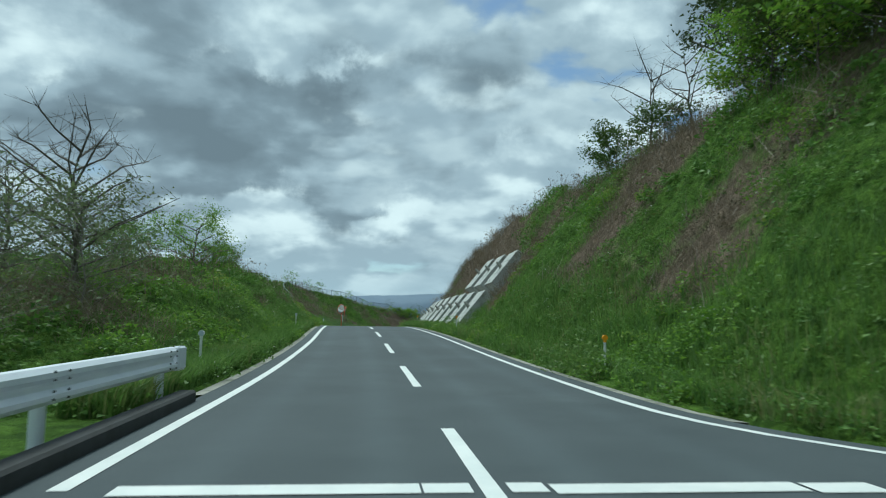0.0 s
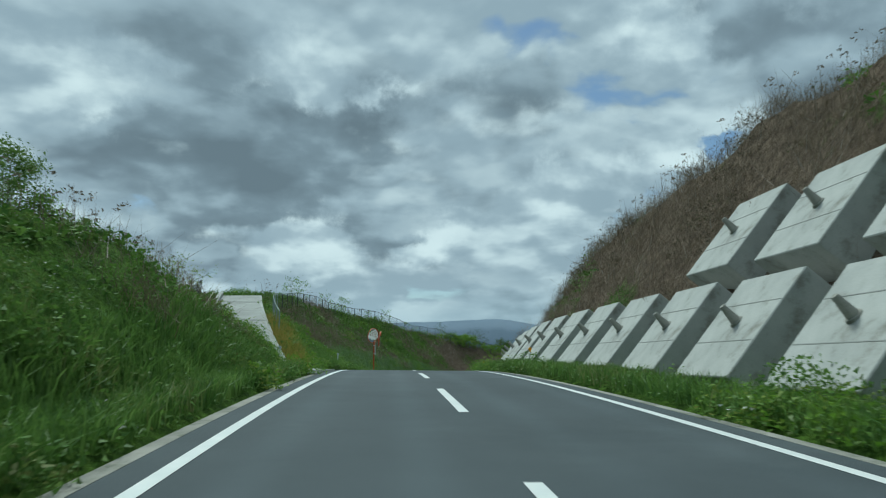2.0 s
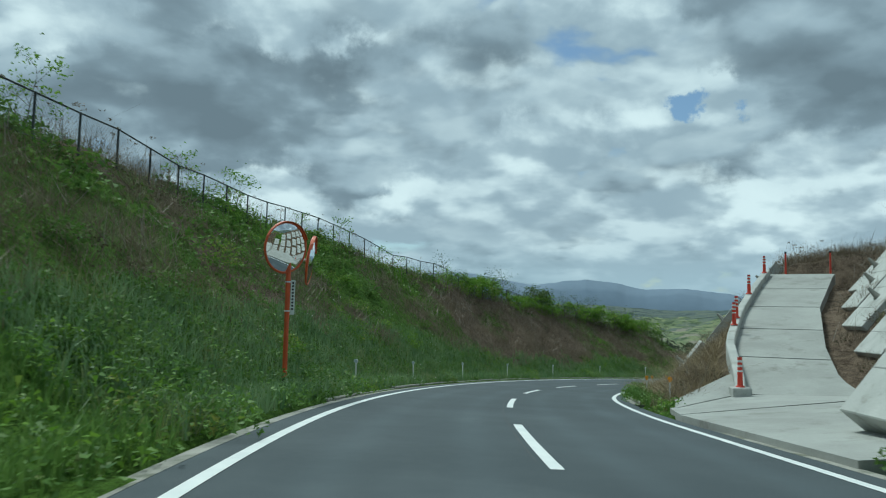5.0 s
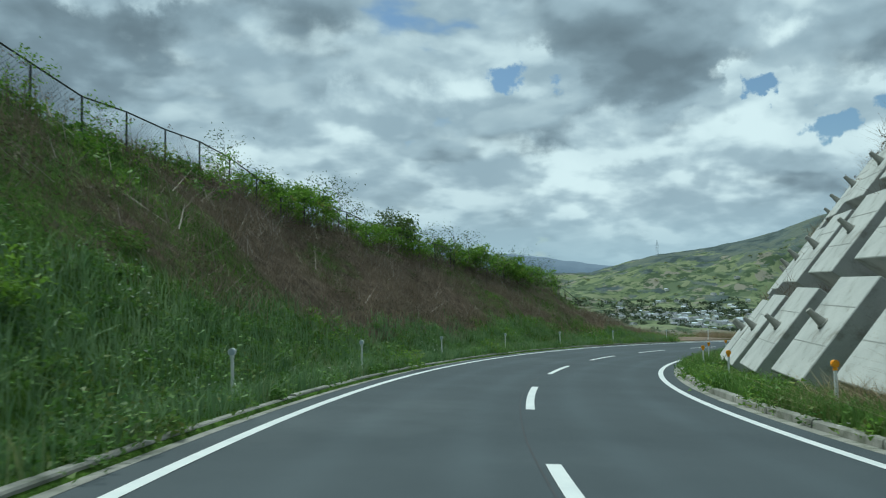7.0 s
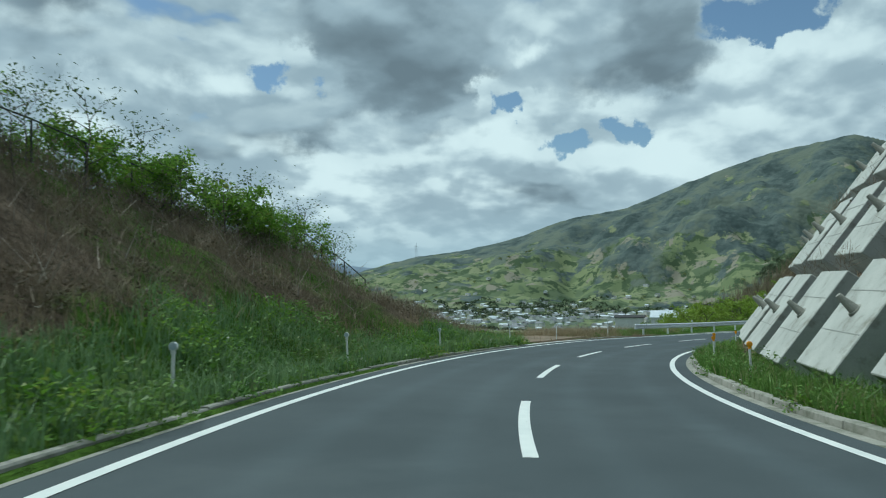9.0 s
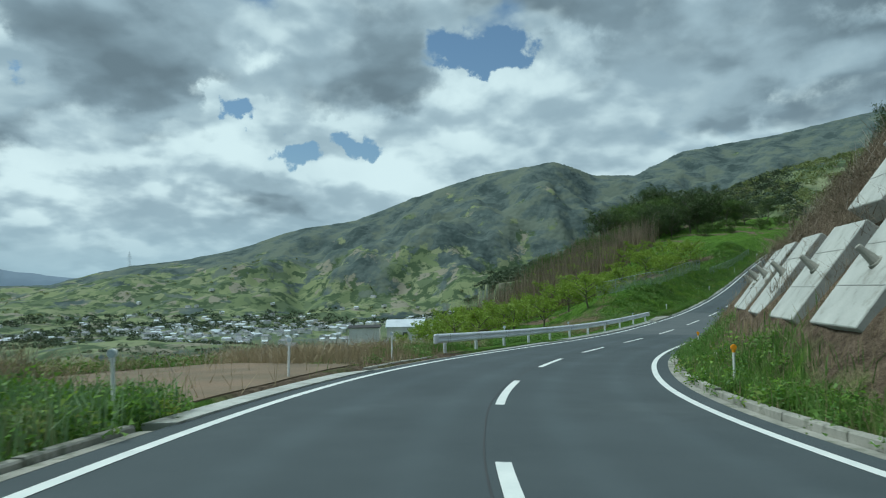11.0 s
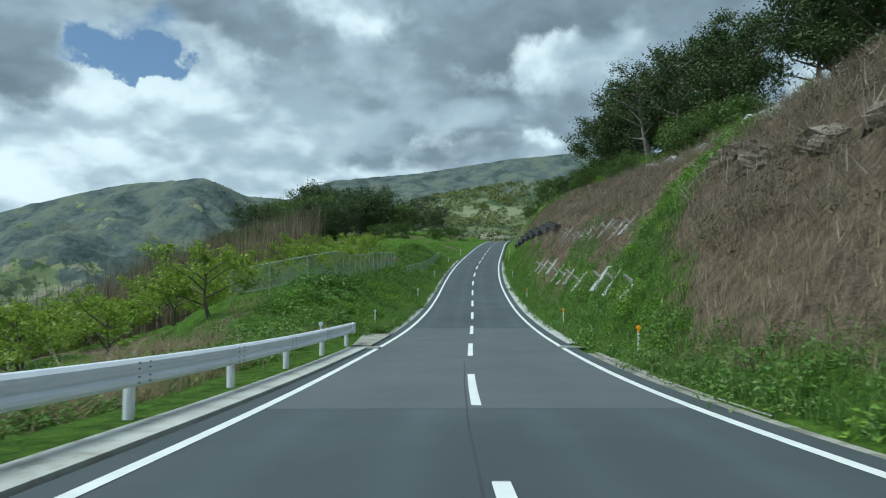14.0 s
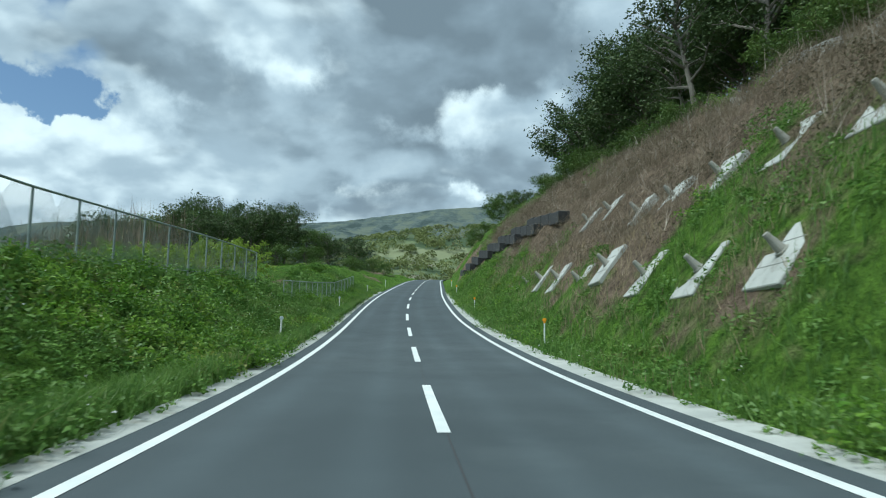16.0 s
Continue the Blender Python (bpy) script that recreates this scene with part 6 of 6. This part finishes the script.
def tree(name, label, high, wide, leaf, bark, leaves, size, seed, low=0.35, limbs=12, twigs=4, thick=None, cluster=0.16, droop=0.0, category="tree"):
    """A tapered, bent trunk with limbs and twigs, and leaves in clusters at their ends."""
    r = random.Random(seed)
    thick = thick or high * 0.022
    top = empty(name)
    tagged(top, label, category)
    spine = [Vector((0, 0, -0.3))]
    for k in range(6):
        spine.append(spine[-1] + Vector((r.uniform(-1, 1) * high * 0.03, r.uniform(-1, 1) * high * 0.03, high * 0.86 / 6)))
    trunk = bmesh.new()

    def bough(bm, a, b, r1, r2, sides=6):
        rod(bm, r1, r2, (b - a).length * 1.03, Matrix.Translation(a) @ (b - a).to_track_quat("Z", "Y").to_matrix().to_4x4(), sides)
    for k in range(6):
        bough(trunk, spine[k], spine[k + 1], thick * (1 - k * 0.14), thick * (1 - (k + 1) * 0.14), 8)
    part("trunk", trunk, bark, top)
    boughs = bmesh.new()
    ends = []
    for k in range(limbs):
        f = low + (1 - low) * (k + r.random()) / limbs
        i = min(5, int(f * 6))
        a = spine[i].lerp(spine[i + 1], f * 6 - i if f < 1 else 1.0)
        ang = k * 2.4 + r.uniform(-0.5, 0.5)
        reach = wide * (0.55 + 0.45 * math.sin(math.pi * min(1, (f - low) / (1 - low) * 0.8 + 0.2))) * r.uniform(0.7, 1.1)
        b = a + Vector((math.cos(ang) * reach * 0.55, math.sin(ang) * reach * 0.55, reach * r.uniform(0.15, 0.5)))
        c = b + Vector((math.cos(ang + r.uniform(-0.5, 0.5)) * reach * 0.45, math.sin(ang + r.uniform(-0.5, 0.5)) * reach * 0.45, reach * (r.uniform(0.1, 0.4) - droop)))
        bough(boughs, a, b, thick * 0.42, thick * 0.26, 5)
        bough(boughs, b, c, thick * 0.26, thick * 0.10, 5)
        for j in range(twigs):
            s_ = (b if j % 2 else a.lerp(b, 0.6)).lerp(c, r.random())
            e = s_ + Vector((r.uniform(-1, 1), r.uniform(-1, 1), r.uniform(-0.2, 0.9) - droop)) * wide * 0.28
            bough(boughs, s_, e, thick * 0.10, thick * 0.03, 3)
            ends.append(e)
        ends += [c, b.lerp(c, 0.5)]
    part("branchwork", boughs, bark, top)
    if leaves:
        e = np.array([tuple(q) for q in ends])
        per = max(1, leaves // len(e))
        g = rng.normal(0, 1, (len(e) * per, 3)) * high * cluster * np.array([0.55, 0.55, 0.38]) * np.repeat(rng.uniform(0.5, 1.2, len(e)), per)[:, None]
        leaf_mesh("crown", np.repeat(e, per, 0) + g, size, leaf, parent=top, flat=0.35)
    return top


def plant(first, s, d, scale=1.0, turn=0.0, sink=0.0, label=None):
    p = spot(s, d, -sink)
    m = Matrix.Translation(p) @ Matrix.Rotation(turn, 4, "Z") @ Matrix.Scale(scale, 4)
    if not first.get("set"):
        first.matrix_world = m
        first["set"] = 1
        return first
    ob = copy_thing(first, Matrix.Translation(p) @ Matrix.Rotation(turn, 4, "Z"))
    ob.scale = (scale, scale, scale)
    if label:
        ob["label"] = label
    return ob


# trees by the first bend
bare = tree("bare_tree", "leafless spreading tree with curling twigs on the bank", 4.6, 2.5, MIDDLE, BARK, 0, 0.06, 3, low=0.12, limbs=26, twigs=16, thick=0.085, cluster=0.05)
plant(bare, 19.5, -8.2, 1.0, 0.4)
plant(bare, 24.0, -12.0, 0.9, 2.0)
green = tree("leafy_tree", "small leafy green tree on the grassy bank", 4.2, 2.6, BRIGHT, BARK, 6500, 0.10, 8, low=0.15, limbs=14, twigs=5)
plant(green, 40.5, -9.6, 0.85, 0.0)
plant(green, 34.5, -11.5, 0.55, 1.0)
plant(bare, 14.0, -9.8, 0.95, 2.6)
shrub = tree("shrub", "leafy shrub with thin stems on the bank", 2.4, 1.6, SHRUB, BARK, 4200, 0.09, 12, low=0.05, limbs=12, twigs=5, thick=0.03, category="shrub")
olive = tree("thicket_shrub", "open olive green shrub with many thin grey stems", 3.0, 1.7, OLIVE, PALE_BARK, 1500, 0.085, 13, low=0.08, limbs=18, twigs=9, thick=0.028, category="shrub")
for k, (s, d, z) in enumerate(((16.5, -7.0, 1.0), (14.0, -7.6, 1.0), (18.6, -8.0, 1.05), (21, -9.0, 0.95), (11.8, -7.4, 0.95), (9, -8.5, 1.0), (23.5, -9.8, 0.8), (5, -8, 1.0))):
    plant(olive, s, d, z, k * 1.9)
for k, (s, d, z) in enumerate(((28, -10, 1.0), (44, -9.4, 0.7), (47, -9.2, 0.75), (50, -10, 0.7), (54.5, -10.4, 0.45))):
    plant(shrub, s, d, z, k * 1.3)
loose = tree("open_shrub", "open shrub with few leaves beside a ramp", 2.2, 1.9, ORCHARD, BARK, 420, 0.11, 21, low=0.2, limbs=9, twigs=6, thick=0.035, category="shrub")
for k, (s, d, z) in enumerate(((78, -15.6, 1.1), (74, -13.8, 0.9), (81, -16.5, 1.2), (69, -12.2, 0.8))):
    plant(loose, s, d, z, k * 1.9)
# saplings and shrubs along the fence on the left crest
sapling = tree("sapling", "slim leafy sapling at the fence on the crest", 2.3, 0.8, BRIGHT, PALE_BARK, 330, 0.11, 31, low=0.15, limbs=9, twigs=3, thick=0.022, category="sapling")
thin = tree("dark_sapling", "thin dark sapling with sparse leaves on the crest", 3.0, 1.3, MIDDLE, BARK, 260, 0.10, 32, low=0.25, limbs=9, twigs=5, thick=0.03, category="sapling")
bushy = tree("bush", "dense green bush on the crest of the bank", 1.9, 1.5, BRIGHT, BARK, 2300, 0.115, 33, low=0.02, limbs=12, twigs=5, thick=0.03, category="bush")
scrub_small = tree("bush", "dark green leafy bush on the crest of the bank", 2.1, 1.3, MIDDLE, BARK, 1800, 0.12, 34, low=0.05, limbs=11, twigs=6, thick=0.035, category="bush")
rnd = random.Random(41)
for k in range(34):
    s = 88 + k * 2.05 + rnd.uniform(-0.8, 0.8)
    which = sapling if s < 122 else rnd.choice((sapling, thin, bushy, bushy))
    if s < 122 and rnd.random() < 0.45:
        continue
    plant(which, s, -11.7 + rnd.uniform(-0.7, 0.9), rnd.uniform(0.6, 1.0), rnd.uniform(0, 6))
for k in range(13):
    s = 126 + k * 2.6
    plant(bushy if k % 3 else thin, s, -12.3 - rnd.uniform(0, 0.8), rnd.uniform(0.75, 1.15), rnd.uniform(0, 6))
for k in range(7):
    plant(thin, 140 + 2.7 * k, -11.0 + rnd.uniform(-0.6, 0.6), rnd.uniform(0.8, 1.15), rnd.uniform(0, 6))
for k in range(26):
    if rnd.random() < 0.35:
        continue
    plant(rnd.choice((bushy, bushy, scrub_small)), 127 + k * 1.2 + rnd.uniform(-0.5, 0.5), -12.4 + rnd.uniform(-0.5, 0.5), rnd.choice((0.35, 0.5, 0.75, 1.0, 1.2)), rnd.uniform(0, 6), 0.1)
# right-hand crest by the start
dark_tree = tree("evergreen_tree", "tall dark evergreen tree on the crest", 11.0, 4.6, DARK, BARK, 8000, 0.26, 51, low=0.28, limbs=18, twigs=6, cluster=0.10)
airy = tree("airy_tree", "tall dark tree with open crown and pale limbs", 12.0, 4.2, DARK, PALE_BARK, 5200, 0.22, 52, low=0.35, limbs=17, twigs=6, cluster=0.075)
wide_tree = tree("broad_tree", "broad dark green tree on the upper slope", 9.0, 5.0, DARK, BARK, 8000, 0.26, 53, low=0.15, limbs=20, twigs=6, cluster=0.11)
scrub = tree("dense_bush", "dense dark green bush on the upper slope", 3.6, 2.6, MIDDLE, BARK, 4200, 0.17, 54, low=0.02, limbs=14, twigs=5, thick=0.05, category="bush")
fresh = tree("fresh_bush", "bright yellow-green leafy bush on the crest", 3.4, 2.6, BRIGHT, BARK, 3600, 0.15, 58, low=0.02, limbs=14, twigs=5, thick=0.05, droop=0.15, category="bush")
leafless = tree("leafless_tree", "bare grey tree on the crest of the cutting", 6.5, 2.6, DARK, BARK, 0, 0.1, 55, low=0.15, limbs=15, twigs=9, thick=0.09)
for k, (which, s, d, z) in enumerate(((leafless, 33, 13.2, 0.95), (leafless, 30.5, 13.8, 0.8), (scrub, 35.5, 12.2, 0.75), (scrub, 31.0, 12.6, 0.6), (dark_tree, 24, 16, 0.75), (airy, 27.5, 15, 0.7), (wide_tree, 20, 17, 0.7), (dark_tree, 15, 16, 0.7), (scrub, 22, 13, 0.8), (fresh, 17, 12.6, 0.9), (wide_tree, 10, 18, 0.8), (scrub, 12, 12.6, 0.9), (airy, 6, 17, 0.7), (fresh, 20.5, 11.4, 0.8), (scrub, 18, 11.2, 0.9), (fresh, 15, 11.0, 1.0), (fresh, 13, 11.6, 1.1), (fresh, 10, 11.0, 1.0), (wide_tree, 17, 13.5, 0.55), (dark_tree, 12.5, 14, 0.6), (wide_tree, 21.5, 14, 0.6))):
    plant(which, s, d, z, k * 1.7)
# woods above the road at the end
rnd = random.Random(61)
for k in range(34):
    s = rnd.uniform(236, 330)
    d = rnd.uniform(18.5, 34) if s < 262 else rnd.uniform(15.5, 30)
    plant(rnd.choice((dark_tree, airy, wide_tree, wide_tree, dark_tree)), s, d + 1.5, rnd.uniform(0.8, 1.15), rnd.uniform(0, 6), 0.3)
for k in range(46):
    s = rnd.uniform(238, 332)
    plant(scrub if k % 3 else bushy, s, rnd.uniform(15.0, 19.5), rnd.uniform(0.55, 1.0), rnd.uniform(0, 6), 0.2)
for k, (which, s, d, z) in enumerate(((airy, 262, 19.5, 1.0), (airy, 269, 18.5, 1.0), (scrub, 322, 11, 0.9), (scrub, 328, 12, 1.1), (wide_tree, 330, 14, 0.5), (scrub, 336, 9, 0.8), (scrub, 342, 8.5, 0.7), (scrub, 214, 21, 0.9), (scrub, 210, 22, 1.0), (dark_tree, 216, 25, 0.5))):
    plant(which, s, d, z, k * 1.1)
# left of the far road
for k, (which, s, d, z) in enumerate(((wide_tree, 332, -25, 0.9), (dark_tree, 340, -22, 0.8), (wide_tree, 322, -27, 0.75), (wide_tree, 348, -28, 1.05), (wide_tree, 318, -30, 0.8), (scrub, 350, -13, 0.8), (scrub, 356, -12, 0.7), (scrub, 332, -17, 0.9), (scrub, 320, -19, 0.8), (scrub, 364, -10, 0.8), (scrub, 372, -9, 0.7), (wide_tree, 360, -18, 0.6), (dark_tree, 380, -16, 0.6))):
    plant(which, s, d, z, k * 2.3)
round_tree = tree("round_tree", "rounded olive green tree on the wooded knoll", 8.0, 4.4, MIDDLE, BARK, 7000, 0.26, 57, low=0.12, limbs=20, twigs=6, cluster=0.12)
rnd = random.Random(67)
for k in range(30):
    s, d = rnd.uniform(322, 378), -rnd.uniform(21, 46)
    plant(rnd.choice((wide_tree, round_tree, round_tree, dark_tree, scrub)), s, d, rnd.uniform(0.75, 1.1) * (1.15 if 335 < s < 358 and d < -26 else 0.85), rnd.uniform(0, 6), 0.3)
for k in range(22):
    plant(scrub if k % 2 else round_tree, rnd.uniform(282, 330), -rnd.uniform(32, 47), rnd.uniform(0.5, 0.8), rnd.uniform(0, 6), 0.3)
plant(airy, 354, -26.5, 0.95, 0.4)
# orchard below the bank
fruit = tree("fruit_tree", "gnarled orchard tree with fresh yellow-green leaves", 3.0, 2.6, ORCHARD, BARK, 2800, 0.18, 71, low=0.22, limbs=9, twigs=6, thick=0.11, cluster=0.16, droop=0.1)
fruit_b = tree("fruit_tree", "crooked dark orchard tree with fresh leaves", 3.2, 2.8, ORCHARD, BARK, 2300, 0.18, 72, low=0.25, limbs=8, twigs=7, thick=0.12, cluster=0.12, droop=0.05)
rnd = random.Random(73)
for k in range(60):
    row, n = divmod(k, 12)
    s = 214 + n * 6.3 + rnd.uniform(-1.2, 1.2) + row * 2
    d = -12.5 - row * 6.0 - rnd.uniform(-1, 1)
    if (s < 226 and d > -14) or (231 < s < 262 and d > -15):
        continue
    plant(rnd.choice((fruit, fruit_b)), s, d, rnd.uniform(0.85, 1.2), rnd.uniform(0, 6), label=None)
# bare thicket below the orchard
s, d = rng.uniform(248, 306, 5200), rng.uniform(-42, -25, 5200)
p = ground(s, np.clip(d, -48, 0))
blade_mesh("bare_thicket", p, 6.2, 0.12, 0.13, BRUSH, "grey-brown leafless thicket below the orchard", category="thicket")

# woods and hedges in the valley and on the hills, too many to count
def far_woods(n, b0, b1, r0, r1, bar, size, wide, mat, label, name, seed):
    b = rng.uniform(b0, b1, n)
    r = r0 * (r1 / r0) ** rng.uniform(0, 1, n)
    x, y = r * np.sin(np.radians(b)), r * np.cos(np.radians(b))
    pick = billow(x, y, 230, 3, seed) + 0.5 * billow(x, y, 60, 2, seed + 7) > bar
    base = country(b[pick], r[pick])
    big = np.clip(r[pick] / 900, 0.6, 2.4)
    q = lump(base + np.stack([0 * big, 0 * big, wide * 0.45 * big], -1), 26, wide * big, 0.95)
    leaf_mesh(name, q, np.repeat(size * big, 26), mat, label, 0.3, category="woods")


FAR_DARK = leaf_material("far_dark_leaves", (0.055, 0.080, 0.048), (0.098, 0.130, 0.070), (0.11, 0.12, 0.07), 0.02, 0.15)
FAR_LIGHT = leaf_material("far_light_leaves", (0.13, 0.17, 0.06), (0.24, 0.27, 0.10), (0.22, 0.22, 0.12), 0.02, 0.3)
far_woods(8200, 14, 90, 120, 900, 0.03, 1.7, 3.2, FAR_DARK, "dark green woods and hedges in the valley", "valley_woods", 41)
far_woods(8200, 14, 94, 600, 1850, 0.03, 2.2, 4.2, FAR_DARK, "dark woods on the far slopes", "hill_woods", 45)
far_woods(3200, 20, 94, 150, 2300, 0.10, 1.4, 2.4, FAR_LIGHT, "light green groves in the valley", "valley_groves", 51)
b, r = rng.uniform(54, 78, 900), rng.uniform(340, 600, 900)
leaf_mesh("near_hill_woods", lump(country(b, r) + np.array([0, 0, 1.5]), 60, 3.6, 0.95), 1.2, FAR_DARK, "dark green woods on the hill below the road", 0.3, category="woods")
b, r = rng.uniform(66, 92, 900), rng.uniform(330, 620, 900)
base = country(b, r)
leaf_mesh("near_hill_woods", lump(base + np.array([0, 0, 1.5]), 60, 3.4, 0.9), 1.2, FAR_LIGHT, "light green woods on the hill ahead", 0.3, category="woods")
